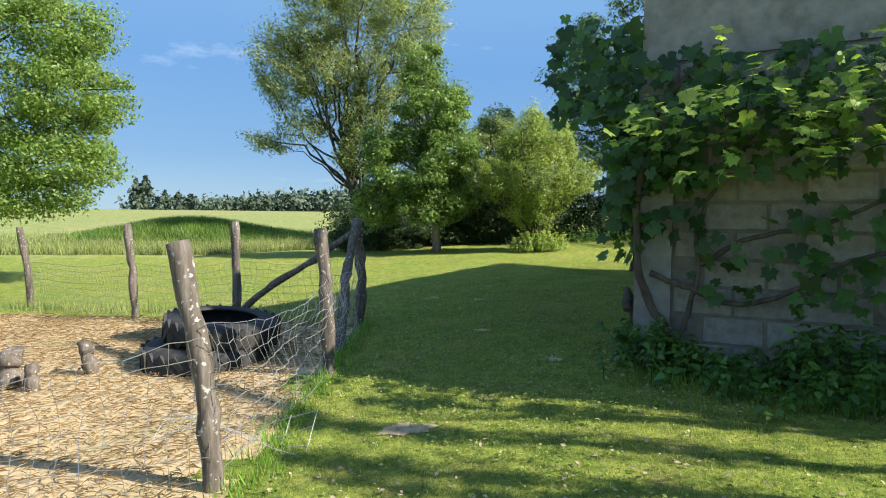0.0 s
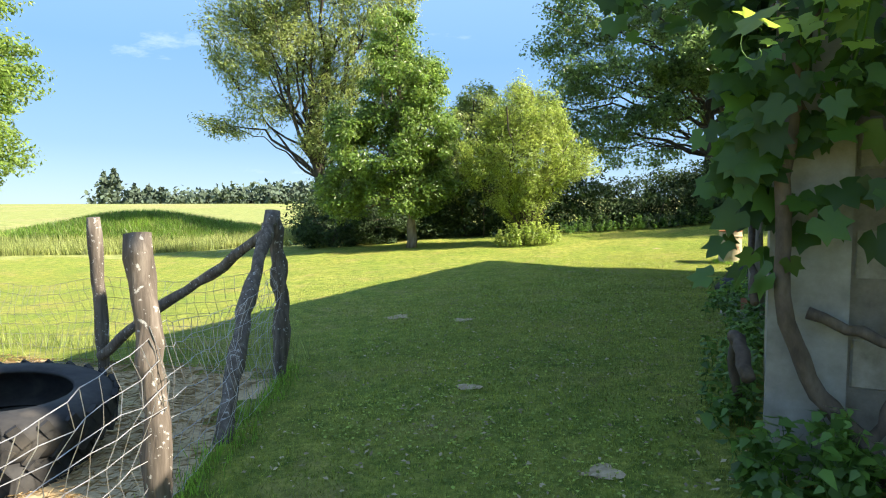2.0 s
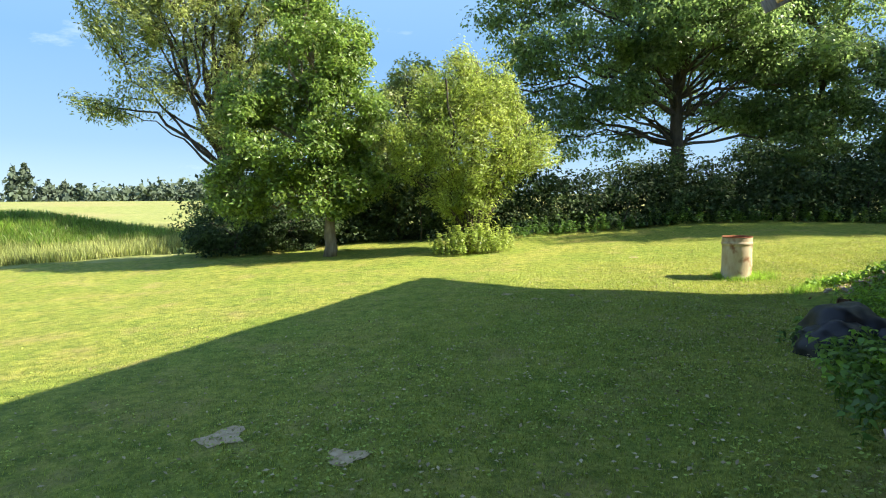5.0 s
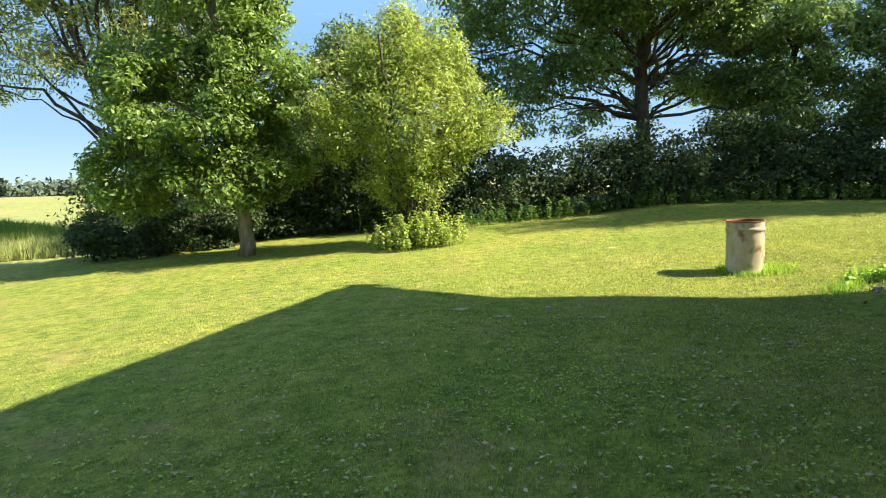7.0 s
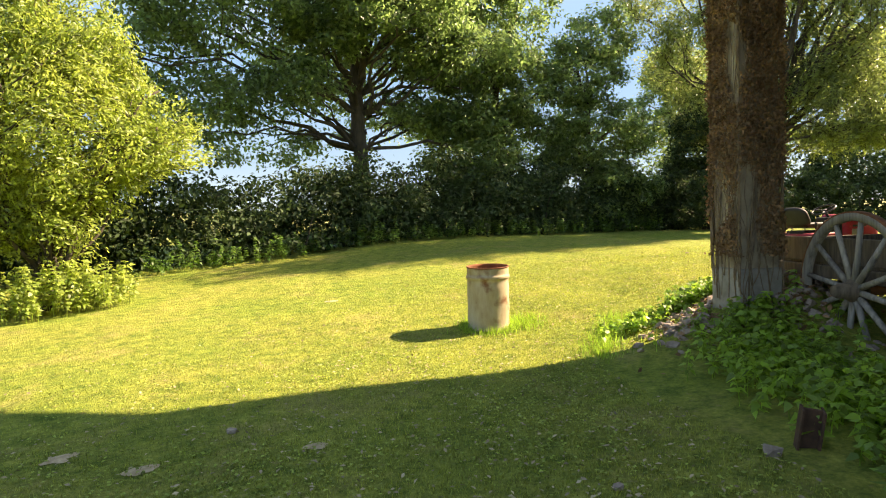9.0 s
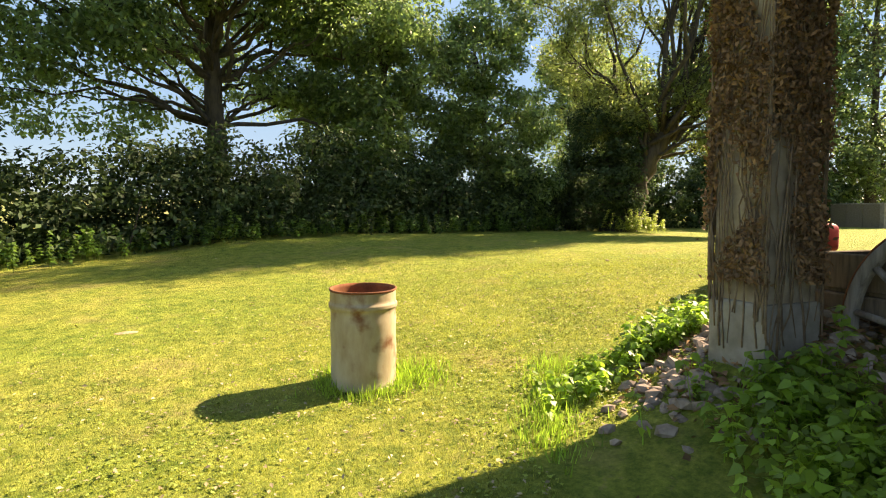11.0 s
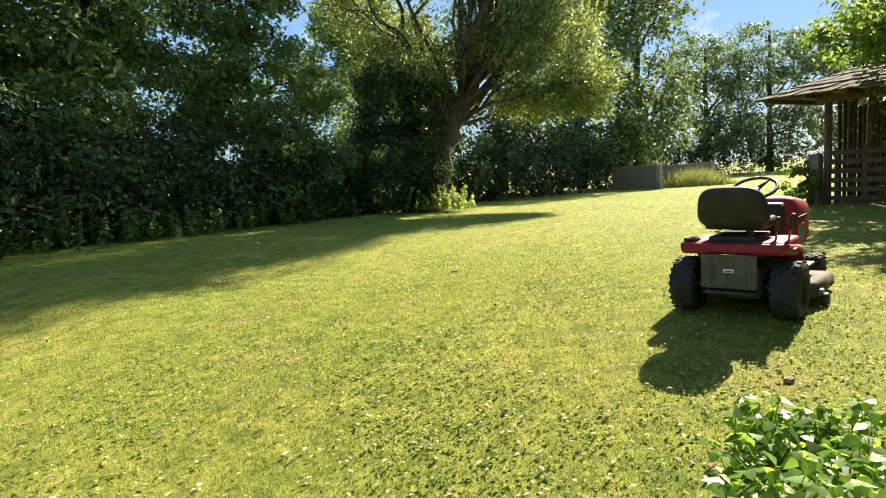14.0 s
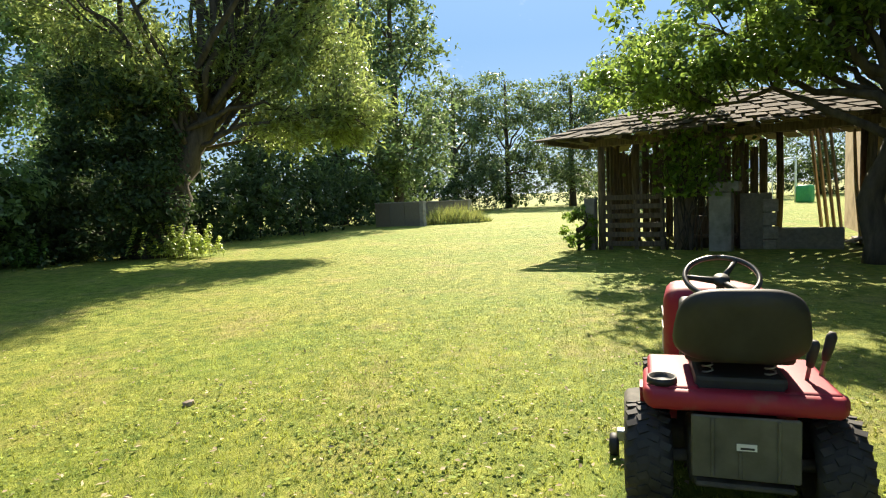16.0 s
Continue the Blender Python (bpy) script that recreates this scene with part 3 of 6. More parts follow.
    # the big oak
    tree("oak", 13.3, 29.8, [(0, 0, 0), (0.0, 0, 2.5), (-0.1, 0, 4.5), (0.2, 0, 7.5), (0.1, 0, 11), (0, 0, 14)], 0.31, [(-4.6, -0.5, 6.3, 2.5, 2.4, 1.0, 3), (4.1, -1.0, 6.1, 2.5, 2.4, 1.1, 3), (-0.6, -3.4, 6.9, 2.6, 1.7, 0.9, 2.2), (0.5, 2.8, 6.5, 2.8, 2.0, 1.2, 2), (-5.2, 0, 9.0, 2.3, 2.4, 1.3, 3), (4.9, 0, 9.0, 2.5, 2.4, 1.3, 3), (0.3, -3.0, 9.5, 2.8, 2.0, 1.2, 3), (0, 2.6, 10, 3, 2.0, 1.4, 2), (-3.4, -0.5, 11.8, 2.5, 2.4, 1.4, 3), (3.4, -0.5, 12.0, 2.5, 2.4, 1.4, 3), (0, 0, 14.4, 3.0, 3.0, 1.7, 3), (-5.2, 0, 3.9, 2.0, 1.8, 1.0, 2.4), (4.8, -0.3, 3.8, 2.2, 1.8, 1.0, 2.4), (2.2, 2.2, 4.4, 2.0, 1.6, 1.0, 1.4), (-3.0, 1.6, 3.4, 2.4, 1.5, 1.0, 1.4), (0.4, -1.6, 7.8, 2.8, 1.4, 0.9, 2.4), (-2.2, -1.2, 6.5, 1.6, 1.3, 0.7, 1.6), (2.2, -1.2, 6.6, 1.6, 1.3, 0.7, 1.5), (-2.6, -0.8, 4.6, 1.5, 1.2, 0.6, 1.5), (2.1, -0.3, 4.3, 1.3, 1.1, 0.6, 1.1), (-2.3, 0, 8.7, 1.6, 1.6, 0.9, 1.6), (2.3, 0, 8.7, 1.6, 1.6, 0.9, 1.6), (-1.6, -1.4, 6.0, 1.5, 1.1, 0.5, 1.0), (2.0, -1.4, 5.6, 1.4, 1.1, 0.5, 1.0), (0, -1.5, 10.8, 2.8, 1.8, 1.1, 2.2), (0, 1.5, 12.6, 2.6, 2.0, 1.2, 1.6), (-6.6, 0, 5.6, 1.4, 1.6, 1.0, 1.0), (-7.0, 0, 7.8, 1.1, 1.4, 1.0, 0.9)], 1180, 112, 0.165, "oak_leaf", 6, "large spreading oak with a dark straight trunk", puff=0.82, flatten=0.5, limbs=300, fork=0.24, limb=0.07, rise=0.62)
    # trees between oak and pollard willow
    tree("field_maple", 19.0, 29.2, [(0, 0, 0), (0.3, 0, 1.6), (0, 0, 4), (0.2, 0, 7)], 0.22, [(0, 0, 5.4, 2.5, 2.3, 1.9, 4), (-1.7, -0.5, 3.0, 1.7, 1.6, 1.3, 2), (0.5, 0, 8.6, 2.2, 2.1, 1.8, 2.6), (2.0, -0.4, 3.2, 1.5, 1.4, 1.6, 1.8), (0.2, 0.2, 11.2, 1.5, 1.5, 1.3, 1.2), (-0.8, -0.9, 1.4, 1.6, 1.0, 0.9, 1.2)], 330, 128, 0.17, "oak_leaf", 7, "dark bushy maple in the hedge row", puff=0.68, flatten=0.55, limb=0.08)
    tree("hazel", 23.0, 27.6, [(0, 0, 0), (0.2, 0, 1.2), (-0.3, 0, 3), (-0.4, 0, 5)], 0.18, [(0, 0, 3.8, 2.1, 1.9, 1.7, 4), (-0.8, 0, 6.4, 1.8, 1.7, 1.4, 2.4), (0.5, -0.8, 1.6, 2.2, 1.4, 1.2, 2.2), (0.8, 0, 8.2, 1.2, 1.2, 1.2, 1.1)], 280, 112, 0.165, "oak_leaf", 8, "dark hazel clump in the hedge row", puff=0.62, flatten=0.6, limb=0.07, category="bush")
    # pollard willow leaning over the lawn: s across the lawn, d away from it
    crown = [(-1.0, 0.2, 4.6, 1.2, 1.2, 1.0, 1.6), (-1.4, 0, 7.2, 1.8, 2.0, 1.9, 2.6), (-2.4, 0, 10.4, 1.7, 2.0, 1.9, 2), (1.3, 0, 9.6, 1.9, 2.2, 2.3, 3.2), (1.9, 0, 13.0, 2.3, 2.4, 2.0, 2.6), (4.4, 0, 8.2, 1.7, 1.9, 1.9, 3), (4.5, -0.6, 3.7, 1.7, 1.5, 0.9, 3), (3.0, -0.2, 5.4, 1.4, 1.5, 0.9, 1.8), (5.4, 0, 10.6, 1.5, 1.8, 1.8, 1.9), (4.9, 0.2, 5.8, 1.3, 1.5, 0.9, 1.6), (0.4, -0.4, 5.0, 1.3, 1.4, 1.0, 2)]
    crown = [(0.31 * q[0] + 0.95 * q[1], -0.95 * q[0] + 0.31 * q[1], q[2], max(q[3] * 0.6, q[4]), q[3], q[5], q[6]) for q in crown]
    # unseen high lobes, added to throw the willow's shadow onto the lawn
    crown += [(3.2, -5.4, 12.4, 2.4, 2.2, 2.8, 2.2), (-1.8, -4.5, 12.4, 2.2, 1.8, 2.0, 2.2), (0.6, -5.3, 12.8, 2.4, 1.8, 2.2, 2.6), (3.0, -6.6, 12.8, 2.4, 1.6, 2.2, 2.4)]
    tree("pollard_willow", 27.0, 24.3, [(0, 0, 0), (0.15, -0.5, 1.4), (0.4, -1.2, 3.0), (0.6, -1.8, 4.3)], 0.62, crown, 1000, 100, 0.175, "pollard_leaf", 9, "old leaning pollard willow with a fan of straight rods", slim=0.32, puff=0.52, reach=0.6, limbs=420, fork=0.7, limb=0.085, rise=0.3)
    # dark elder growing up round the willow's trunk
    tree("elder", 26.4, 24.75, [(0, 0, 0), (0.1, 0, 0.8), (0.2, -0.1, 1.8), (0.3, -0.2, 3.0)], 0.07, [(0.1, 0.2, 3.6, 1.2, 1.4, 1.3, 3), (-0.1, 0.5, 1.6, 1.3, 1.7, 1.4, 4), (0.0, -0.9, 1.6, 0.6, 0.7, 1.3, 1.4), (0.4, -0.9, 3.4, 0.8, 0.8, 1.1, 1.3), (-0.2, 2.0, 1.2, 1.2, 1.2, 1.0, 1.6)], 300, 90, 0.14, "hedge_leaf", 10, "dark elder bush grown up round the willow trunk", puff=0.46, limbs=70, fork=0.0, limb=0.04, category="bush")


def hedge(name, pts, height, depth, count, per, leaf, mat, seed, label):
    """A leafy row along pts."""
    rng = np.random.default_rng(seed)
    t = thing(name, pose(0, 0, 0), label, "hedge")
    P = np.array(pts, float)
    k = rng.uniform(0, len(P) - 1, size=count)
    i = np.minimum(k.astype(int), len(P) - 2)
    f = (k - i)[:, None]
    c = P[i] * (1 - f) + P[i + 1] * f
    hh = np.interp(k, range(len(P)), height) * (0.72 + 0.22 * np.sin(k * 9.1) + 0.14 * np.sin(k * 23.0 + 1))
    c = c + rng.normal(size=c.shape) * depth * 0.5
    z = H(c[:, 0], c[:, 1]) + hh * rng.uniform(0.0, 1.0, count) ** 0.8
    cl = np.concatenate([c, z[:, None]], 1)
    V, F = spray_leaves(cl, 0.46, per, leaf, rng, 0.55, 0.8)
    tagged(part_mesh("foliage", mesh_from("foliage", V, F, MAT[mat], False), t), kind="stuff")
    hp = Heap()
    for _ in range(60):
        q = cl[rng.integers(count)]
        foot = np.array([q[0] + rng.normal() * 0.3, q[1] + rng.normal() * 0.3, G(q[0], q[1]) - 0.05])
        hp.tube(bend(foot, q, rng, 5), np.linspace(rng.uniform(0.02, 0.05), 0.01, 5), 4)
    tagged(part_mesh("stem_growth", hp.mesh("stem_growth", MAT["bark"], True), t), kind="stuff")
    return t


def make_hedges():
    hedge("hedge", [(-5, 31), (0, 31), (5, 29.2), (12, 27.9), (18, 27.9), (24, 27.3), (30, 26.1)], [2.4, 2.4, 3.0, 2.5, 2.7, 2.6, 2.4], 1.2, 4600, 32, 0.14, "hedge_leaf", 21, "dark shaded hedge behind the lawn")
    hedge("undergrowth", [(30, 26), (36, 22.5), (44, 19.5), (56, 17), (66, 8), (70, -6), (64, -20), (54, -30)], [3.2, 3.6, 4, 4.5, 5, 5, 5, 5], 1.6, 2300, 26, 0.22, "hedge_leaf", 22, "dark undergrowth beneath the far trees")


make_trees()
make_hedges()


# ---- the barn ----
BU, BV = Vector((0.5, 0.866, 0)), Vector((0.866, -0.5, 0))  # along the lawn, into the barn
BA = Vector((1.94, 5.92, 0.0))
BARN = Matrix(((BU.x, BV.x, 0, BA.x), (BU.y, BV.y, 0, BA.y), (0, 0, 1, 0.06), (0, 0, 0, 1)))


def barn(u, v, z=0.0):
    return BARN @ Vector((u, v, z))


def slab(name, lo, hi, mat, label, kind="structure", category="wall"):
    """An upright block in the barn's own axes."""
    hp = Heap().box(lo, hi, BARN)
    return tagged(new(name, hp.mesh(name, mat)), label, category, kind=kind)


# upper roof is unseen: height and depth set so its shadow fits the lawn
EAVE, RIDGE, HALF, EDGE = 5.47, 10.5, 11.38, 0.12


def roof_z(v):
    top = HALF + EDGE
    return RIDGE - (RIDGE - EAVE) * (top - v) / HALF if v < top else RIDGE - 0.85 * (v - top)


def make_barn():
    rng = np.random.default_rng(31)
    wall = slab("wall_south", (0.36, 0.05, -0.3), (0.119, 16.6, 3.015), MAT["mortar"], "grey concrete block gable wall overgrown with vine")
    slab("wall_south_upper", (0.10, 0.0, 3.02), (0.36, 16.6, 5.3), MAT["concrete"], "plain weathered cement-rendered upper gable wall")
    slab("wall_west", (0.36, 0.0, -0.3), (2.55, 0.24, 4.9), MAT["render_coat"], "stained tan rendered barn side wall")
    slab("corner_pier", (0.06, -0.02, -0.3), (0.36, 0.33, 3.02), MAT["concrete"], "smooth concrete corner pier of the barn")
    slab("wall_east", (0.3, 16.6, -0.3), (12.0, 16.85, 5.3), MAT["render_coat"], "plain closing wall at the back of the barn")
    gable = Heap()
    # unseen gable, top cut flat to let sun past to the vine shoots
    prof = [(0.0, 5.3), (0.0, EAVE - 0.12), (5.5, roof_z(5.5) - 0.08), (14.5, roof_z(5.5) - 0.08), (16.6, 5.6), (16.6, 5.3)]
    q = [barn(u, v, z) for u in (0.302, 0.36) for v, z in prof]
    gable.add([tuple(c) for c in q], [(0, 1, 2, 3, 4, 5), (11, 10, 9, 8, 7, 6), (0, 6, 7, 1), (1, 7, 8, 2), (2, 8, 9, 3), (3, 9, 10, 4), (4, 10, 11, 5), (5, 11, 6, 0)])
    tagged(new("gable_boarding", gable.mesh("gable_boarding", MAT["dark_wood"])), "weathered boarding of the barn gable", "wall", kind="structure")
    slab("wall_north_annex", (11.7, 16.9, -0.3), (11.95, 21.5, 3.3), MAT["ply"], "tan boarded wall of the low annex behind the barn")
    # concrete blocks, proud of the mortar
    shapes = []
    for k in range(4):
        bm = box_bm((-0.135 + 0.0, 0.0, 0.0), (0.005, 0.53, 0.252), 0.012, 1)
        for v in bm.verts:
            v.co += Vector((noise.noise(v.co * 9 + Vector((k, 0, 0))) * 0.012, noise.noise(v.co * 7 + Vector((0, k, 3))) * 0.008, noise.noise(v.co * 8 + Vector((0, 5, k))) * 0.008))
        me = bpy.data.meshes.new("block")
        bm.to_mesh(me)
        bm.free()
        me.materials.append(MAT["block"])
        shapes.append(me)
    for row in range(11):
        for col in range(14):
            v0 = 0.345 + col * 0.55 + (0.275 if row % 2 else 0)
            if v0 > 7.5:
                continue
            ob = new("block", shapes[rng.integers(4)])
            ob.parent = wall
            ob.matrix_world = BARN @ pose(0.245 + rng.uniform(-0.006, 0.006), v0, 0.02 + row * 0.272)
    # loose timber roof with battens and rafters
    roof = thing("barn_roof", BARN, "weathered timber barn roof with exposed rafters and tiles", "roof")
    u0 = 0.3
    hp = Heap()
    # far edge bent to give the roof's shadow its outline
    skew = [(0.12, 13.3), (4.2, 12.9), (7.2, 12.9), (9.7, 13.4), (11.5, 14.0), (17.0, 14.0)]

    def far(v):
        return float(np.interp(v, [q[0] for q in skew], [q[1] for q in skew]))

    # near edge drawn back so sun reaches the vine shoots
    def near(v):
        return u0 + 0.28 * min(max(0.0, v - 5.5), max(0.0, 17.0 - v))

    vs = np.concatenate([np.linspace(EDGE, HALF + EDGE, 12), [14.0, 17.0]])
    for a, b in zip(vs[:-1], vs[1:]):
        q = [(near(a), a, roof_z(a)), (far(a), a, roof_z(a)), (far(b), b, roof_z(b)), (near(b), b, roof_z(b))]
        q += [(x, y, z + 0.07) for x, y, z in q]
        hp.add(q, [(3, 2, 1, 0), (4, 5, 6, 7), (0, 1, 5, 4), (1, 2, 6, 5), (2, 3, 7, 6), (3, 0, 4, 7)])
    part_mesh("tile_covering", hp.mesh("tile_covering", MAT["tile"]), roof, "brown tile covering")
    slope = math.degrees(math.atan2(RIDGE - EAVE, HALF))
    for k in range(12):
        u = -0.2 + k * 1.2
        L = math.hypot(HALF, RIDGE - EAVE)
        bm = box_bm((-0.055, -0.45, -0.17), (0.055, L, -0.02), 0.008, 1)
        ob = part("rafter", bm, MAT["new_wood" if k == 11 else "dark_wood"], roof)
        ob.matrix_local = pose(min(u, 12.84), EDGE, EAVE, slope, 0, 0)
    for k in range(7):
        v = EDGE - 0.3 + k * 0.36
        ob = part("batten", box_bm((u0, -0.03, -0.02), (far(v) + 0.02, 0.03, 0.0), 0), MAT["dark_wood"], roof)
        ob.matrix_local = pose(0, v, roof_z(v), slope, 0, 0)
    ob = part("barge_board", box_bm((-0.02, 0, -0.16), (0.02, 1.7, 0.08), 0.005, 1), MAT["grey_wood"], roof)
    ob.matrix_local = pose(13.27, EDGE - 0.55, EAVE - 0.24, slope, 0, 0)
    part("wall_plate", box_bm((2.0, -0.02, 5.36), (13.0, 0.16, 5.56), 0.01, 1), MAT["dark_wood"], roof, "dark eaves beam on the posts")
    part("tie_beam", box_bm((11.3, 0.6, 5.1), (11.5, 16.6, 5.3), 0.01, 1), MAT["dark_wood"], roof)
    # round pole on a stone pad
    pole = thing("timber_pole", pose(4.18, 10.0, G(4.18, 10.0)), "weathered round timber pole carrying the barn eaves", "pole")
    pts = [(0.03, -0.02, 0.05), (0.0, 0, 1.0), (0.0, 0.02, 2.2), (0.05, 0.02, 3.4), (0.12, 0.03, 5.2)]
    part_mesh("shaft", mesh_from("shaft", *tube_np(pts, [0.09, 0.08, 0.074, 0.07, 0.066], 14, 0.04, rng), MAT["grey_wood"]), pole)
    part("stone_pad", box_bm((-0.2, -0.18, -0.12), (0.18, 0.17, 0.08), 0.05, 2), MAT["stone"], pole)
    part("metal_shoe", box_bm((-0.15, -0.13, 0.05), (-0.11, 0.02, 0.25), 0.005, 1), MAT["rust"], pole, "rusty metal shoe")
    brace = Heap().tube([(0.05, 0.03, 4.2), (0.75, 1.0, 5.1)], 0.06, 8)
    part_mesh("brace", brace.mesh("brace", MAT["dark_wood"], True), pole)
    # masonry pillar with ivy
    px, py = 9.44, 15.34
    pillar = thing("masonry_pillar", pose(px, py, G(px, py) - 0.1, 0, 0, math.degrees(math.atan2(BU.y, BU.x))), "stained tan rendered masonry pillar wrapped in dead ivy", "pillar")
    bm = box_bm((-0.225, -0.225, 0), (0.225, 0.225, 4.9), 0.02, 2)
    part("shaft", bm, MAT["render_coat"], pillar)
    part("plinth", box_bm((-0.25, -0.25, -0.3), (0.25, 0.25, 0.42), 0.03, 2), MAT["concrete"], pillar, "bare concrete foot")
    hp = Heap()
    for k in range(210):
        side = rng.integers(4)
        a = rng.uniform(-0.25, 0.25)
        z = rng.uniform(0.0, 3.4) if k > 50 else rng.uniform(-0.05, 0.4)
        drift = rng.normal() * 0.02
        pts = []
        for s in range(14):
            o = 0.248 + rng.uniform(0, 0.012)
            pts.append({0: (a, -o, z), 1: (a, o, z), 2: (-o, a, z), 3: (o, a, z)}[int(side)])
            z += rng.uniform(0.08, 0.26)
            a = float(np.clip(a + drift + rng.normal() * 0.02, -0.25, 0.25))
        hp.tube(pts, np.linspace(rng.uniform(0.003, 0.010), 0.0025, 14), 5)
    part_mesh("ivy_stems", hp.mesh("ivy_stems", MAT["ivy_stem"], True), pillar, "grey dead ivy stems")
    n = 42000
    side = rng.integers(0, 4, n)
    a = rng.uniform(-0.26, 0.26, n)
    o = 0.245 + np.abs(rng.normal(size=n)) * 0.035
    z = rng.uniform(0.55, 4.8, n)
    C = np.where((side == 0)[:, None], np.stack([a, -o, z], 1), np.where((side == 1)[:, None], np.stack([a, o, z], 1), np.where((side == 2)[:, None], np.stack([-o, a, z], 1), np.stack([o, a, z], 1))))
    dense = np.array([noise.noise(Vector((c[0] * 3, c[1] * 3, c[2] * 1.3))) for c in C]) > -0.30 + 0.8 * np.clip(0.95 - C[:, 2], 0, 1)
    V, F = leaves_np(C[dense], 0.042, rng, 0.5, droop=0.8)
    tagged(part_mesh("dry_ivy_leaves", mesh_from("dry_ivy_leaves", V, F, MAT["dry_leaf"], False), pillar, "brown dry ivy leaves"), kind="stuff")


MAT["ivy_stem"] = material("ivy_stem", [(0.3, (0.13, 0.085, 0.05)), (0.7, (0.30, 0.22, 0.145))], scale=14, rough=0.95, bump=0.008, bump_scale=40)
MAT["dry_leaf"] = material("dry_leaf", [(0.3, (0.14, 0.075, 0.035)), (0.7, (0.34, 0.20, 0.10))], scale=3, rough=0.85, island=0.4)
make_barn()


def lobed_leaves(C, normals, size, rng, outline):
    """Leaves with a lobed outline (angle, radius) round each place, facing about their normals, tips down."""
    n, k = len(C), len(outline)
    Nn = normals + rng.normal(size=(n, 3)) * 0.35
    Nn /= np.linalg.norm(Nn, axis=1)[:, None]
    tip = np.array([0, 0, -1.0]) + rng.normal(size=(n, 3)) * 0.5
    A = tip - (tip * Nn).sum(1)[:, None] * Nn
    A /= np.linalg.norm(A, axis=1)[:, None]
    B = np.cross(Nn, A)
    s = size * rng.uniform(0.5, 1.25, size=(n, 1))
    V = np.empty((n, k + 1, 3))
    V[:, 0] = C
    for j, (an, r) in enumerate(outline):
        cup = 0.12 * r * r * math.cos(3 * an)
        V[:, j + 1] = C + s * r * (math.cos(an) * A + math.sin(an) * B) - Nn * s * (0.16 * r * r - cup)
    base = np.arange(n)[:, None] * (k + 1)
    T = np.array([[0, j + 1, (j + 1) % k + 1] for j in range(k)])
    F = (base[:, :, None] + T[None]).reshape(-1, 3)
    return V.reshape(-1, 3), F


VINE = [(0, 0.62), (0.30, 0.44), (0.55, 0.36), (0.85, 0.56), (1.15, 0.40), (1.5, 0.36), (1.95, 0.50), (2.5, 0.42), (2.95, 0.34), (3.14, 0.06), (-2.95, 0.34), (-2.5, 0.42), (-1.95, 0.50), (-1.5, 0.36), (-1.15, 0.40), (-0.85, 0.56), (-0.55, 0.36), (-0.30, 0.44)]


MAT["vine_bark"] = material("vine_bark", [(0.3, (0.05, 0.037, 0.028)), (0.7, (0.15, 0.115, 0.085))], scale=14, rough=0.95, bump=0.012, bump_scale=30, stretch=(1, 1, 0.4))


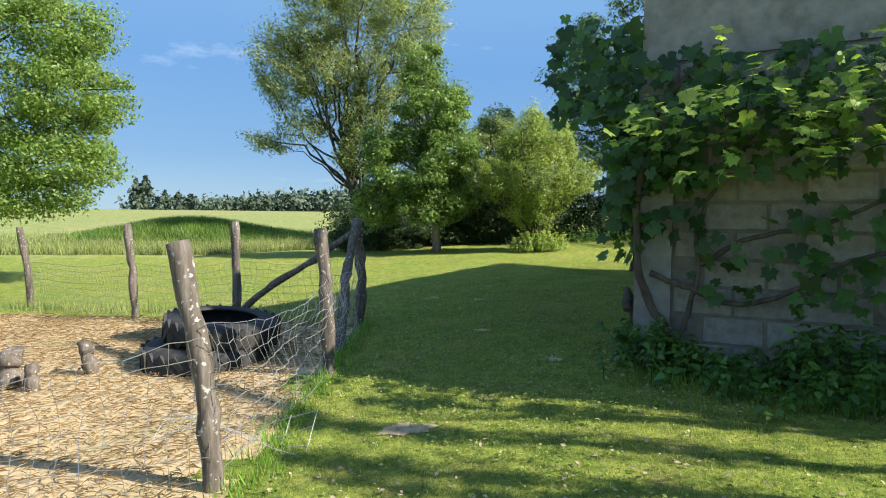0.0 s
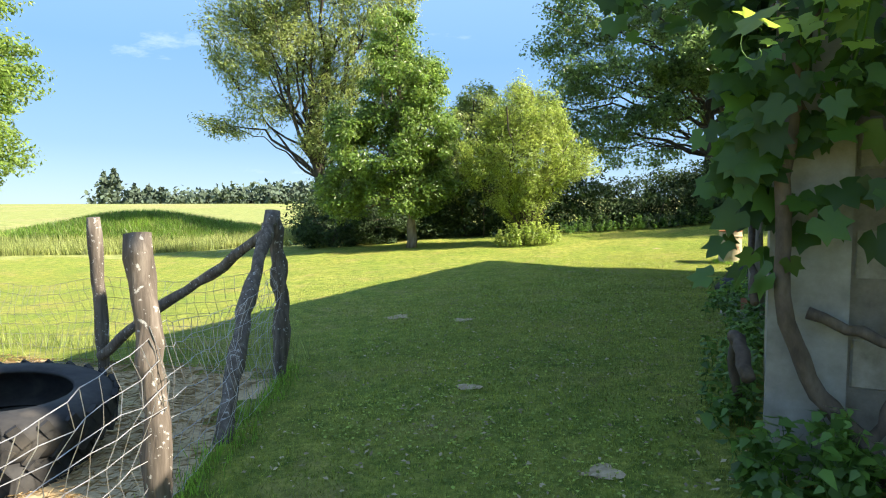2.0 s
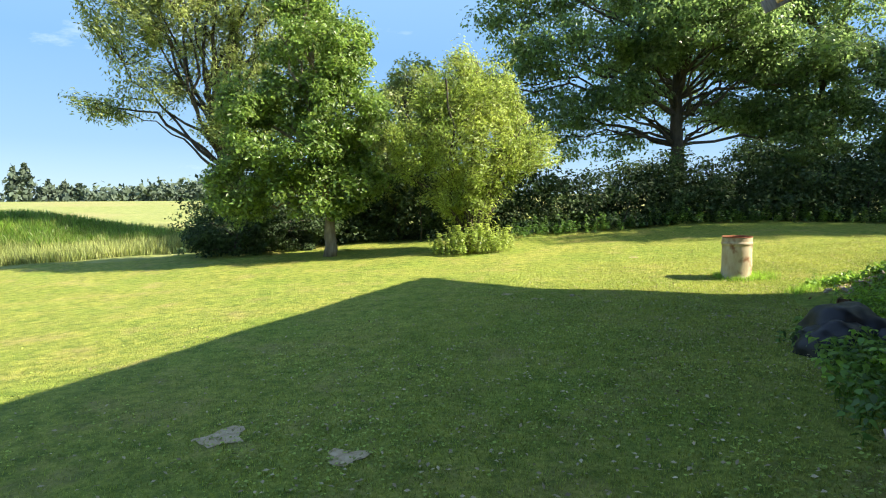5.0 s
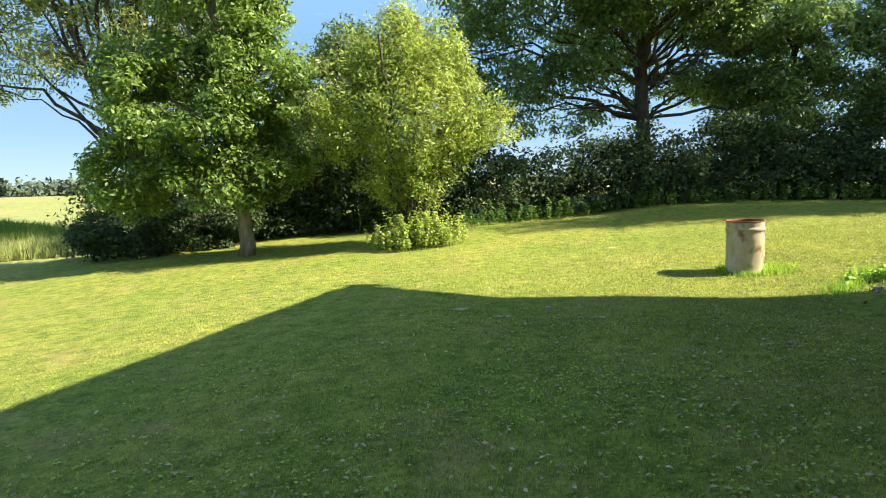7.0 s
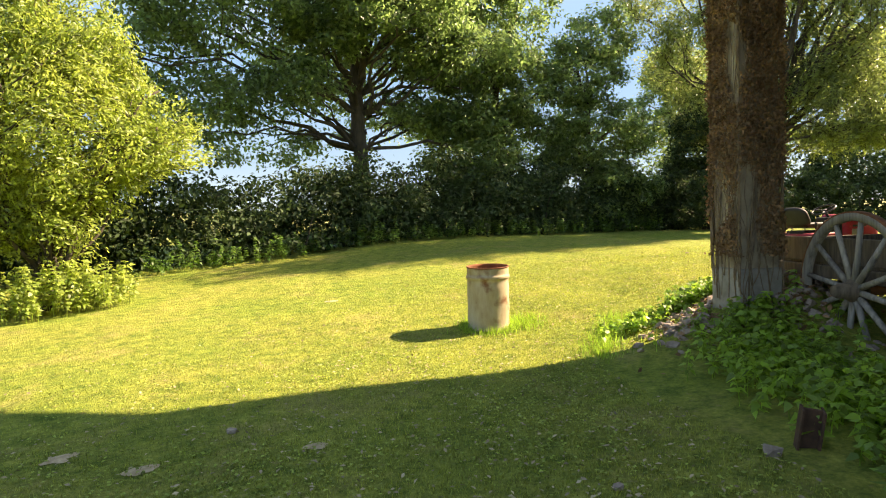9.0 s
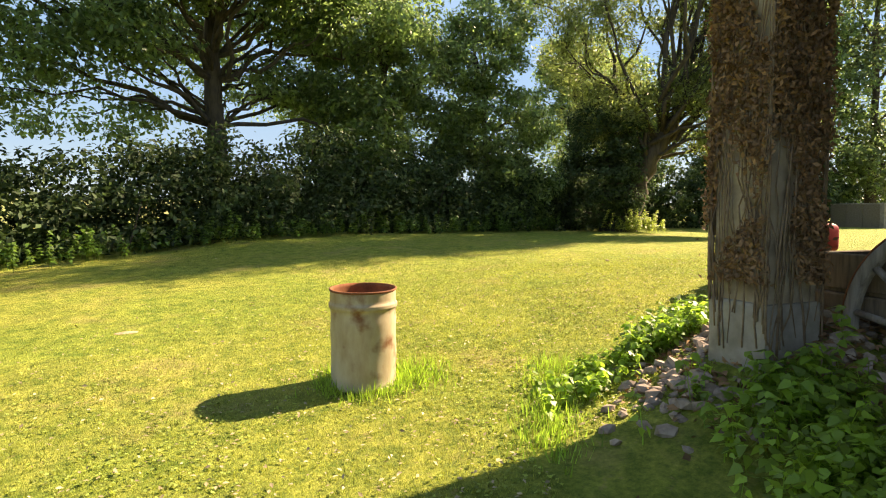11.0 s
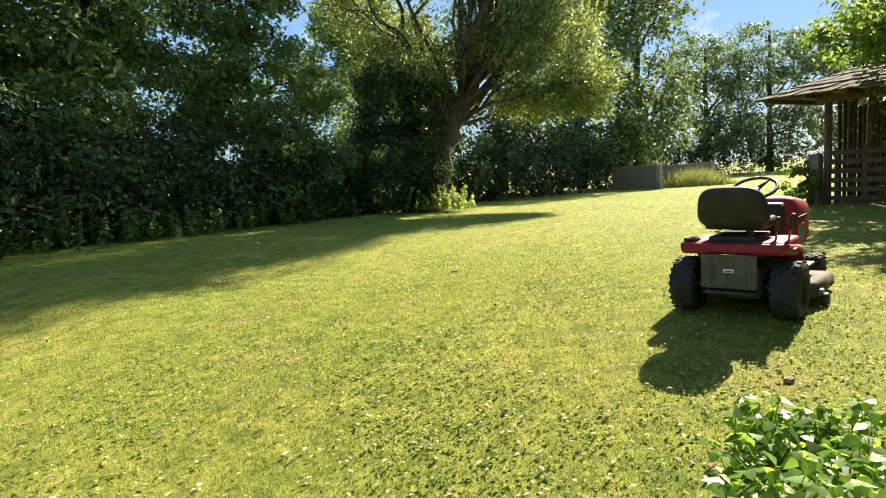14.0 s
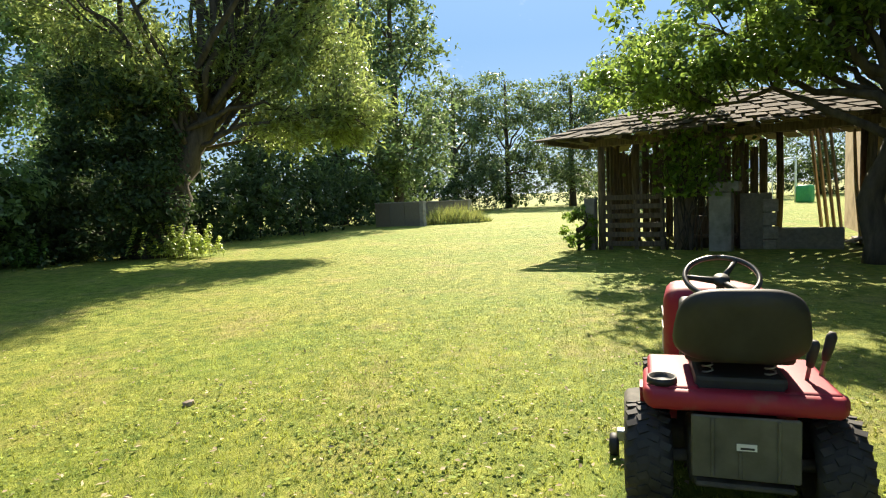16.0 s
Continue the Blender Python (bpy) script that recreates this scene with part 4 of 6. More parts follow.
def make_vine():
    rng = np.random.default_rng(41)
    vine = thing("grapevine", pose(*barn(0.0, 0.25, 0.0)), "leafy grapevine with thick twisted stems climbing the block wall", "vine")

    def at(u, v, z):
        p = barn(u, v, z) - vine.matrix_world.translation
        return (p.x, p.y, p.z)

    hp = Heap()
    stems = [
        [(0.02, 0.62, 0.0), (-0.05, 0.45, 0.28), (-0.03, 0.2, 0.55), (-0.1, 0.05, 0.95), (-0.12, 0.02, 1.6), (-0.1, 0.1, 2.4), (-0.08, 0.6, 3.0)],
        [(-0.03, 0.42, 0.30), (-0.02, 0.52, 0.62), (-0.02, 0.60, 1.0), (-0.03, 0.55, 1.4), (-0.05, 0.75, 1.9), (-0.05, 1.2, 2.5)],
        [(-0.03, 0.15, 0.95), (-0.02, 0.5, 0.82), (-0.02, 0.9, 0.68), (-0.02, 1.3, 0.80), (-0.02, 1.8, 1.15), (-0.03, 2.5, 1.4)],
        [(-0.02, 0.6, 1.05), (-0.02, 1.0, 1.32), (-0.02, 1.5, 1.42), (-0.03, 2.2, 1.75), (-0.03, 3.2, 1.9)],
        [(0.12, -0.10, 0.55), (0.45, -0.18, 0.75), (0.75, -0.2, 0.55), (0.9, -0.16, 0.15), (0.95, -0.15, -0.02)],
        [(0.2, -0.08, 0.95), (0.8, -0.12, 1.3), (1.3, -0.1, 1.9), (2.0, -0.1, 2.6)],
        [(-0.1, 0.1, 1.9), (0.2, -0.12, 2.4), (0.9, -0.14, 2.7), (1.8, -0.12, 2.9)],
        [(-0.05, 0.5, 2.2), (-0.12, 1.5, 2.45), (-0.15, 2.6, 2.6), (-0.15, 4.0, 2.7)],
    ]
    rads = [0.05, 0.028, 0.03, 0.024, 0.04, 0.022, 0.022, 0.02]
    for pts, r in zip(stems, rads):
        P = np.array([at(*p) for p in pts])
        k = np.linspace(0, len(P) - 1, len(P) * 4)
        P = np.stack([np.interp(k, range(len(P)), P[:, j]) for j in range(3)], 1)
        P[1:-1] = (P[:-2] + P[1:-1] * 2 + P[2:]) / 4 + rng.normal(size=(len(P) - 2, 3)) * 0.008
        hp = Heap().tube(P, np.linspace(r, r * 0.6, len(P)), 8, 0.12, rng)
        part_mesh("stem", hp.mesh("stem", MAT["vine_bark"], True), vine, "thick dark twisted stem")
    # leaves: a thick mat over the upper wall and round the corner, thinner below
    P, Nr = [], []
    south, west = -np.array(BU), -np.array(BV)

    def scatter(n, u, v, z, nrm):
        for _ in range(n):
            P.append(at(rng.uniform(*u), rng.uniform(*v), rng.uniform(*z)))
            Nr.append(nrm + np.array([0, 0, 0.5]))

    scatter(330, (-0.45, -0.02), (-0.2, 1.7), (1.8, 3.0), south)
    scatter(190, (-0.50, 0.45), (-0.85, -0.05), (2.45, 3.4), south)
    scatter(80, (-0.30, 0.3), (-0.26, -0.03), (1.6, 2.5), south)
    scatter(24, (-0.35, 0.2), (-0.35, 0.1), (1.1, 1.9), south)
    scatter(170, (-0.40, -0.02), (1.4, 4.5), (2.0, 3.0), south)
    scatter(170, (-0.30, -0.02), (2.6, 6.0), (1.6, 2.6), south)
    scatter(150, (-0.24, -0.02), (1.3, 4.0), (0.7, 1.7), south)
    scatter(60, (-0.25, 0.0), (-0.2, 0.6), (1.3, 2.3), south)
    scatter(70, (-0.1, 0.6), (-0.26, -0.04), (1.1, 2.7), west)
    scatter(130, (0.2, 2.6), (-0.24, -0.04), (1.5, 3.1), west)
    scatter(26, (-0.15, -0.02), (0.5, 1.6), (0.7, 1.5), south)
    V, F = lobed_leaves(np.array(P), np.array(Nr), 0.17, rng, VINE)
    tagged(part_mesh("leaves", mesh_from("leaves", V, F, MAT["vine_leaf"], False), vine), kind="stuff")
    # young shoots reaching out into the sun, with curling tendrils
    hp = Heap()
    P, Nr = [], []
    for k in range(60):
        v = rng.uniform(0.1, 2.4)
        a = np.array(at(-0.2, v, rng.uniform(1.95, 2.6)))
        b = a + south * rng.uniform(0.7, 1.5) - np.array(BV) * rng.uniform(-0.3, 0.25) + np.array([0, 0, rng.uniform(-0.35, 0.25)])
        c = bend(a, b, rng, 10, 0.12, 0.10)
        hp.tube(c, np.linspace(0.006, 0.002, 10), 4)
        for q in c[2:]:
            P.append(q + rng.normal(size=3) * 0.03)
            Nr.append(south * 0.5 + np.array([0, 0, 1.0]))
        m = c[-1]
        w = np.linspace(0, 7, 14)
        hp.tube([m + south * 0.012 * s + np.array([0.03 * math.cos(s), 0.0, 0.03 * math.sin(s) - 0.012 * s]) for s in w], 0.0016, 3)
    tagged(part_mesh("shoot_growth", hp.mesh("shoot_growth", MAT["vine_leaf"], True), vine, "thin green shoots and tendrils"), kind="stuff")
    V, F = lobed_leaves(np.array(P), np.array(Nr), 0.125, rng, VINE)
    tagged(part_mesh("young_leaves", mesh_from("young_leaves", V, F, MAT["young_leaf"], False), vine, "bright young leaves"), kind="stuff")


MAT["young_leaf"] = leaf_material("young_leaf", (0.14, 0.24, 0.03), (0.26, 0.36, 0.06), tr=0.5)
make_vine()


# ---- the pen: posts, wire and tyres ----
def post_mesh(pts, r, rng):
    n = len(pts) * 4
    k = np.linspace(0, len(pts) - 1, n)
    P = np.stack([np.interp(k, range(len(pts)), np.array(pts)[:, j]) for j in range(3)], 1)
    P[1:-1] += rng.normal(size=(n - 2, 3)) * r * 0.10
    return tube_np(P, [r * (1 + 0.12 * math.sin(j * 1.3 + r * 40) + rng.uniform(-0.05, 0.05)) for j in range(n)], 13, 0.13, rng)


def wire_bay(a, b, h0, h1, rng, rows=8, step=0.115, low=0.05):
    """Sagging woven wire between two posts."""
    hp = Heap()
    a, b = Vector(a), Vector(b)
    L = (b - a).length
    n = max(3, int(L / step))
    grid = []
    for i in range(n + 1):
        f = i / n
        col = []
        for j in range(rows):
            s = j / (rows - 1)
            h = (h0 * (1 - f) + h1 * f) * (low + (1 - low) * s ** 0.85)
            p = a.lerp(b, f)
            sag = -0.10 * math.sin(math.pi * f) * s
            out = 0.05 * math.sin(math.pi * f * 2 + j)
            side = Vector((-(b - a).y, (b - a).x, 0)).normalized() * out
            z = G(p.x, p.y) + h + sag + rng.normal() * 0.008
            col.append((p.x + side.x + rng.normal() * 0.01, p.y + side.y + rng.normal() * 0.01, z))
        grid.append(col)
    for j in range(rows):
        hp.tube([grid[i][j] for i in range(n + 1)], 0.0026, 3)
    for i in range(n + 1):
        hp.tube(grid[i], 0.0022, 3)
    return hp


def make_fence():
    rng = np.random.default_rng(51)
    fence = thing("pen_fence", pose(0, 0, 0), "old split-post fence with sagging woven wire round the pen", "fence")
    posts = [
        [(-1.30, 3.36, 0), (-1.33, 3.38, 0.45), (-1.42, 3.42, 0.9), (-1.54, 3.45, 1.42)],
        [(-1.10, 5.85, 0), (-1.12, 5.87, 0.5), (-1.16, 5.90, 0.9), (-1.22, 5.94, 1.44)],
        [(-1.19, 8.60, 0), (-1.17, 8.62, 0.6), (-1.20, 8.66, 1.1), (-1.24, 8.69, 1.58)],
        [(-3.25, 9.42, 0), (-3.24, 9.35, 0.7), (-3.22, 9.25, 1.62)],
        [(-5.36, 10.36, 0), (-5.38, 10.32, 0.8), (-5.44, 10.28, 1.66)],
        [(-8.95, 12.9, 0), (-8.98, 12.85, 0.9), (-9.1, 12.8, 1.75)],
        [(-5.2, 2.6, 0), (-5.2, 2.6, 1.2)],
    ]
    rad = [0.062, 0.062, 0.072, 0.066, 0.064, 0.07, 0.06]
    for pts, r in zip(posts, rad):
        z = G(pts[0][0], pts[0][1])
        part_mesh("post", mesh_from("post", *post_mesh([(x, y, h + z - (0.15 if h == 0 else 0)) for x, y, h in pts], r, rng), MAT["post_wood"]), fence)
    z = G(-1.2, 8.6)
    part_mesh("brace_rail", mesh_from("brace_rail", *post_mesh([(-1.24, 8.62, z + 1.42), (-1.9, 8.85, z + 0.95), (-2.6, 9.1, z + 0.55), (-3.2, 9.25, z + 0.06)], 0.05, rng), MAT["post_wood"]), fence, "diagonal bracing rail")
    part_mesh("brace_log", mesh_from("brace_log", *post_mesh([(-1.22, 8.55, z + 1.52), (-1.24, 8.35, z + 1.30), (-1.27, 7.85, z + 0.80), (-1.22, 7.35, z + 0.42), (-1.20, 7.0, z - 0.05)], 0.062, rng), MAT["post_wood"]), fence, "crooked bracing log")
    ends = [(posts[0], posts[1], 0.95, 0.95), (posts[1], posts[2], 1.0, 1.05), (posts[2], posts[3], 1.05, 1.0), (posts[3], posts[4], 1.0, 1.0), (posts[4], posts[5], 1.0, 1.0), (posts[0], posts[6], 0.9, 0.45)]
    for a, b, h0, h1 in ends:
        hp = wire_bay((a[0][0], a[0][1], 0), (b[0][0], b[0][1], 0), h0, h1, rng)
        tagged(part_mesh("wire_mesh", hp.mesh("wire_mesh", MAT["wire"]), fence, "grey woven fence wire"), kind="stuff")
    hp = Heap()
    for j in range(4):
        hp.tube([(-1.9 + s * 0.2, 3.9 + j * 0.14 + 0.05 * math.sin(s), G(-1.6, 4) + 0.10 + 0.09 * math.sin(s * 0.9 + j)) for s in range(6)], 0.003, 3)
    for s in range(6):
        hp.tube([(-1.9 + s * 0.2, 3.85 + j * 0.16, G(-1.6, 4) + 0.10 + 0.09 * math.sin(s * 0.9 + j)) for j in range(4)], 0.003, 3)
    tagged(part_mesh("wire_mesh", hp.mesh("wire_mesh", MAT["wire"]), fence), kind="stuff")


make_fence()


def tyre(x, y, z, r, w, tilt, turn, label):
    t = thing("tractor_tyre", pose(x, y, z, tilt[0], tilt[1], turn), label, "tyre", "tyres in the pen")
    prof = [(r * 0.58, 0.06 * w), (r * 0.60, 0.0), (r * 0.72, -0.02 * w), (r * 0.93, 0.05 * w), (r * 0.985, 0.2 * w), (r, 0.5 * w), (r * 0.985, 0.8 * w), (r * 0.93, 0.95 * w), (r * 0.72, 1.02 * w), (r * 0.60, w), (r * 0.58, 0.94 * w), (r * 0.68, 0.88 * w), (r * 0.88, 0.8 * w), (r * 0.9, 0.5 * w), (r * 0.88, 0.2 * w), (r * 0.68, 0.12 * w), (r * 0.58, 0.06 * w)]
    v, f = lathe_np(prof, 56)
    part_mesh("carcass", mesh_from("carcass", v, f, MAT["rubber"]), t)
    hp = Heap()
    for k in range(26):
        for sgn in (0, 1):
            a = 2 * math.pi * (k + 0.5 * sgn) / 26
            m = pose(0, 0, 0, 0, 0, math.degrees(a)) @ pose(r * 0.985, 0, w * (0.27 if sgn == 0 else 0.73), 0, 0, 0) @ pose(0, 0, 0, 35 if sgn else -35)
            hp.box((-0.02, -0.03, -w * 0.25), (0.014, 0.03, w * 0.25), m)
    part_mesh("tread", hp.mesh("tread", MAT["rubber"]), t)
    return t


tyre(-2.68, 6.75, G(-2.68, 6.75) - 0.10, 0.68, 0.34, (3, 0), 10, "worn black tractor tyre lying on the straw")
tyre(-2.55, 6.88, G(-2.55, 6.88) + 0.23, 0.64, 0.27, (6, 3), 40, "black tractor tyre stacked on another tyre")


def make_pen_clutter():
    rng = np.random.default_rng(55)
    for x, y, h, r, lean in [(-4.35, 5.9, 0.38, 0.10, 0.05), (-3.98, 5.75, 0.26, 0.06, -0.03), (-3.75, 6.35, 0.33, 0.07, -0.10)]:
        z = G(x, y)
        me = mesh_from("stump", *post_mesh([(0, 0, -0.1), (lean * 0.5, 0, h * 0.5), (lean, 0.02, h)], r, rng), MAT["post_wood"])
        ob = new("wooden_stump", me)
        ob.matrix_world = pose(x, y, z)
        tagged(ob, "short rotten wooden stump beside the muddy hollow", "stump", "stumps in the pen")
    bm = bmesh.new()
    bmesh.ops.create_circle(bm, cap_ends=True, radius=0.5, segments=22)
    for v in bm.verts:
        v.co.x *= 1.5 * (1 + 0.2 * noise.noise(v.co * 3))
        v.co.y *= 0.6 * (1 + 0.2 * noise.noise(v.co * 3 + Vector((4, 0, 0))))
    me = bpy.data.meshes.new("puddle")
    bm.to_mesh(me)
    bm.free()
    me.materials.append(MAT["water"])
    ob = new("puddle", me)
    ob.matrix_world = pose(-4.75, 5.95, G(-4.75, 5.95) + 0.03)
    tagged(ob, "small dark muddy puddle in the straw pen", "puddle")
    # loose straw
    n = 42000
    x = rng.uniform(-8.5, -1.25, n)
    y = rng.uniform(2.0, 11.5, n)
    keep = (y < 9.0 - 0.42 * (x + 1.2) - 0.2) & (x < -1.3 + 0.2 * np.sin(y * 3))
    x, y = x[keep], y[keep]
    C = np.stack([x, y, H(x, y) + rng.uniform(0.005, 0.04, len(x))], 1)
    V, F = leaves_np(C, 0.085, rng, 0.03, flat=0.93)
    tagged(new("loose_straw", mesh_from("loose_straw", V, F, MAT["straw_blade"], False)), "dry golden straw scattered over the pen", "straw", kind="stuff")


make_pen_clutter()


# ---- the oil drum ----
def make_drum():
    x, y = 8.17, 18.12
    d = thing("steel_drum", pose(x, y, G(x, y) - 0.01, 1.0, -1.5, 20), "rusty cream-painted open steel drum standing on the lawn", "barrel")
    R, h = 0.275, 0.83
    out = [(R - 0.01, 0.0), (R + 0.006, 0.006), (R + 0.006, 0.025), (R, 0.035), (R, 0.27), (R, 0.54), (R, 0.66), (R + 0.014, 0.68), (R + 0.014, 0.705), (R, 0.725), (R, h - 0.02)]
    def dented(v):
        return [tuple(Vector(p) * (1 + (0.035 * noise.noise(Vector(p) * 4.5) if p[2] < 0.6 else 0.012 * noise.noise(Vector(p) * 3)))) if p[2] > 0.04 else p for p in v]

    v, f = lathe_np([(r, h0) for a, b in zip(out[:-1], out[1:]) for r, h0 in [(a[0] + (b[0] - a[0]) * q / 4, a[1] + (b[1] - a[1]) * q / 4) for q in range(4)]] + [out[-1]], 48)
    part_mesh("shell", mesh_from("shell", dented(v), f, MAT["drum_paint"]), d)
    ins = [(R, h - 0.02), (R + 0.008, h - 0.012), (R + 0.008, h), (R - 0.006, h), (R - 0.008, h - 0.03), (R - 0.008, 0.10), (0.001, 0.09)]
    part_mesh("inside", mesh_from("inside", *lathe_np(ins, 48), MAT["rust"]), d, "rusty rim and inside")


make_drum()


# ---- the ride-on mower ----
def make_mower():
    x, y = 13.28, 16.22
    mo = thing("ride_on_mower", pose(x, y, G(x, y), 0, 0, -22) @ Matrix.Diagonal((0.96, 0.9, 0.9, 1)), "dusty red ride-on lawn mower with black seat on grass", "lawn mower")

    def wheel(px, py, r, w, lugs):
        prof = [(r * 0.48, -w * 0.30), (r * 0.55, -w * 0.46), (r * 0.78, -w * 0.5), (r * 0.93, -w * 0.42), (r * 0.985, -w * 0.25), (r, 0), (r * 0.985, w * 0.25), (r * 0.93, w * 0.42), (r * 0.78, w * 0.5), (r * 0.55, w * 0.46), (r * 0.48, w * 0.30)]
        wh = part_mesh("wheel", mesh_from("wheel", *lathe_np([(0.001, w * 0.16), (0.03, w * 0.18), (0.032, w * 0.12), (r * 0.3, w * 0.08), (r * 0.46, w * 0.22), (r * 0.5, w * 0.34), (r * 0.5, -w * 0.34), (r * 0.46, -w * 0.22), (r * 0.3, -w * 0.08), (0.001, -w * 0.1)], 28, "y"), MAT["grime"]), mo)
        wh.matrix_local = pose(px, py, r - 0.012)
        part_mesh("tyre", mesh_from("tyre", *lathe_np(prof, 36, "y"), MAT["rubber"]), wh, "black rubber tyre")
        hp = Heap()
        for k in range(lugs):
            for row, off in enumerate((-0.34, -0.11, 0.11, 0.34)):
                a = 360.0 * (k + 0.5 * (row % 2)) / lugs
                hp.box((r * (0.955 if abs(off) > 0.2 else 0.975), -0.024, -0.016), (r * (1.0 if abs(off) > 0.2 else 1.022), 0.024, 0.016), pose(0, 0, 0, 0, a, 0) @ pose(0, off * w, 0, 22 if off > 0 else -22))
        part_mesh("tread", hp.mesh("tread", MAT["rubber"]), wh)
        return wh

    for py in (-0.395, 0.395):
        wheel(0, py, 0.235, 0.215, 22)
    for py in (-0.34, 0.34):
        wheel(1.22, py, 0.175, 0.14, 18)
    # red rear fender: a rounded pan with turned-down sides
    bm = box_bm((-0.30, -0.415, 0.50), (0.42, 0.415, 0.595), 0.046, 4)
    for v in bm.verts:
        if v.co.x > 0.3 and abs(v.co.y) > 0.3:
            v.co.z -= 0.06
        if v.co.x < -0.2:
            v.co.x += 0.13 * (abs(v.co.y) / 0.415) ** 3
            v.co.z += 0.02 * (abs(v.co.y) / 0.415) ** 2
    part("rear_fender", bm, MAT["red_paint"], mo, "glossy red rear fender", True)
    for s in (-1, 1):
        bm = box_bm((-0.17, s * 0.28 - 0.11, 0.56), (0.36, s * 0.28 + 0.11, 0.62), 0.028, 3)
        part("fender_top", bm, MAT["red_paint"], mo, "", True)
    part("seat_pan", box_bm((-0.12, -0.19, 0.58), (0.34, 0.19, 0.66), 0.02, 2), MAT["black_plastic"], mo, "black pan below the seat")
    # seat
    seat = part("seat", box_bm((-0.10, -0.23, 0.71), (0.32, 0.23, 0.80), 0.038, 3), MAT["black_plastic"], mo, "black cushioned seat", True)
    hp = Heap()
    rings, n = [], 36
    for off, k in ((-0.055, 0.55), (-0.05, 0.80), (-0.03, 0.95), (0.0, 1.0), (0.03, 0.97), (0.05, 0.85), (0.055, 0.6)):
        for j in range(n):
            a = 2 * math.pi * j / n
            c, sn = math.cos(a), math.sin(a)
            py = 0.275 * k * math.copysign(abs(c) ** 0.55, c)
            pz = 0.175 * k * math.copysign(abs(sn) ** 0.62, sn)
            py *= 1 - 0.10 * (pz / 0.175)
            rings.append((-0.16 + off - 0.25 * pz + 0.5 * py * py, py, 0.90 + pz))
    fs = [(k * n + j, k * n + (j + 1) % n, (k + 1) * n + (j + 1) % n, (k + 1) * n + j) for k in range(6) for j in range(n)]
    hp.add(rings, fs + [tuple(range(n))[::-1], tuple(range(6 * n, 7 * n))])
    part_mesh("backrest", hp.mesh("backrest", MAT["black_plastic"], True), mo, "rounded black seat back")
    for sg in (-1, 1):
        hp = Heap()
        arc = []
        for k in range(9):
            a = math.radians(100 - 12 * k)
            arc.append((0.31 * math.cos(a) + 0.06, 0.30 * math.sin(a) + 0.235))
        for k in range(8):
            (ax, az), (bx, bz) = arc[k], arc[k + 1]
            y0, y1 = sg * 0.24, sg * 0.43
            q = [(ax, y0, az), (ax, y1, az), (bx, y1, bz), (bx, y0, bz)]
            hp.add(q + [(x, y, z + 0.018) for x, y, z in q], [(3, 2, 1, 0), (4, 5, 6, 7), (0, 1, 5, 4), (1, 2, 6, 5), (2, 3, 7, 6), (3, 0, 4, 7)])
        part_mesh("wheel_arch", hp.mesh("wheel_arch", MAT["red_paint"]), mo, "red wheel arch")
    for s in (-1, 1):
        hp = Heap().tube([(-0.06 + 0.022 * math.cos(k * 0.8), s * 0.13 + 0.022 * math.sin(k * 0.8), 0.60 + k * 0.0035) for k in range(36)], 0.005, 5)
        part_mesh("seat_spring", hp.mesh("seat_spring", MAT["grey_metal"], True), mo)
    part("fuel_cap", _turn([(0.001, 0.012), (0.052, 0.012), (0.056, 0.03), (0.064, 0.03), (0.068, 0.0)], (-0.10, 0.33, 0.615)), MAT["black_plastic"], mo, "open black fuel filler ring", True)
    for k, (px, h) in enumerate(((0.02, 0.20), (0.10, 0.22))):
        a = (px, -0.285 - 0.075 * k, 0.58)
        b = (px - 0.03, -0.315 - 0.09 * k, 0.60 + h)
        lev = part_mesh("lever", Heap().tube([a, b], 0.009, 8).mesh("lever", MAT["grey_metal"], True), mo)
        d = Vector(b) - Vector(a)
        part_mesh("grip", Heap().tube([Vector(a) + d * 0.48, Vector(a) + d * 0.62, Vector(a) + d * 0.95, Vector(a) + d * 1.04], [0.015, 0.021, 0.024, 0.014], 10).mesh("grip", MAT["black_plastic"], True), lev, "black ribbed grip")
    # back plate, number plate, hitch
    part("back_plate", box_bm((-0.235, -0.215, 0.24), (-0.215, 0.215, 0.52), 0.006, 1), MAT["olive_plate"], mo, "dull olive metal back plate")
    for py in (-0.13, 0.02, 0.13):
        part("rib", box_bm((-0.243, py - 0.008, 0.25), (-0.2352, py + 0.008, 0.37 if abs(py) < 0.1 else 0.51), 0.003, 1), MAT["olive_plate"], mo)
    plate = part("maker_plate", box_bm((-0.239, -0.045, 0.375), (-0.235, 0.035, 0.405), 0), MAT["white_plastic"], mo, "small white label")
    part("label_bar", box_bm((-0.2405, -0.035, 0.381), (-0.2392, 0.02, 0.390), 0), MAT["black_plastic"], plate)
    bm = box_bm((-0.31, -0.20, 0.19), (-0.05, 0.20, 0.215), 0.008, 1)
    for v in bm.verts:
        if v.co.x < -0.2 and abs(v.co.y) > 0.1:
            v.co.x += 0.08
    part("hitch_plate", bm, MAT["grime"], mo, "bent dirty hitch plate")
    part("transaxle", box_bm((-0.14, -0.22, 0.14), (0.16, 0.22, 0.40), 0.05, 3), MAT["grime"], mo, "", True)
    part("axle", _turn([(0.03, -0.34), (0.03, 0.34)], (0, 0, 0.225), "y"), MAT["grime"], mo)
    part("frame", box_bm((0.0, -0.17, 0.27), (1.32, 0.17, 0.40), 0.02, 1), MAT["grime"], mo)
    # footrests, deck
    for s in (-1, 1):
        part("footrest", box_bm((0.36, s * 0.29 - 0.13, 0.30), (0.80, s * 0.29 + 0.13, 0.33), 0.012, 2), MAT["black_plastic"], mo)
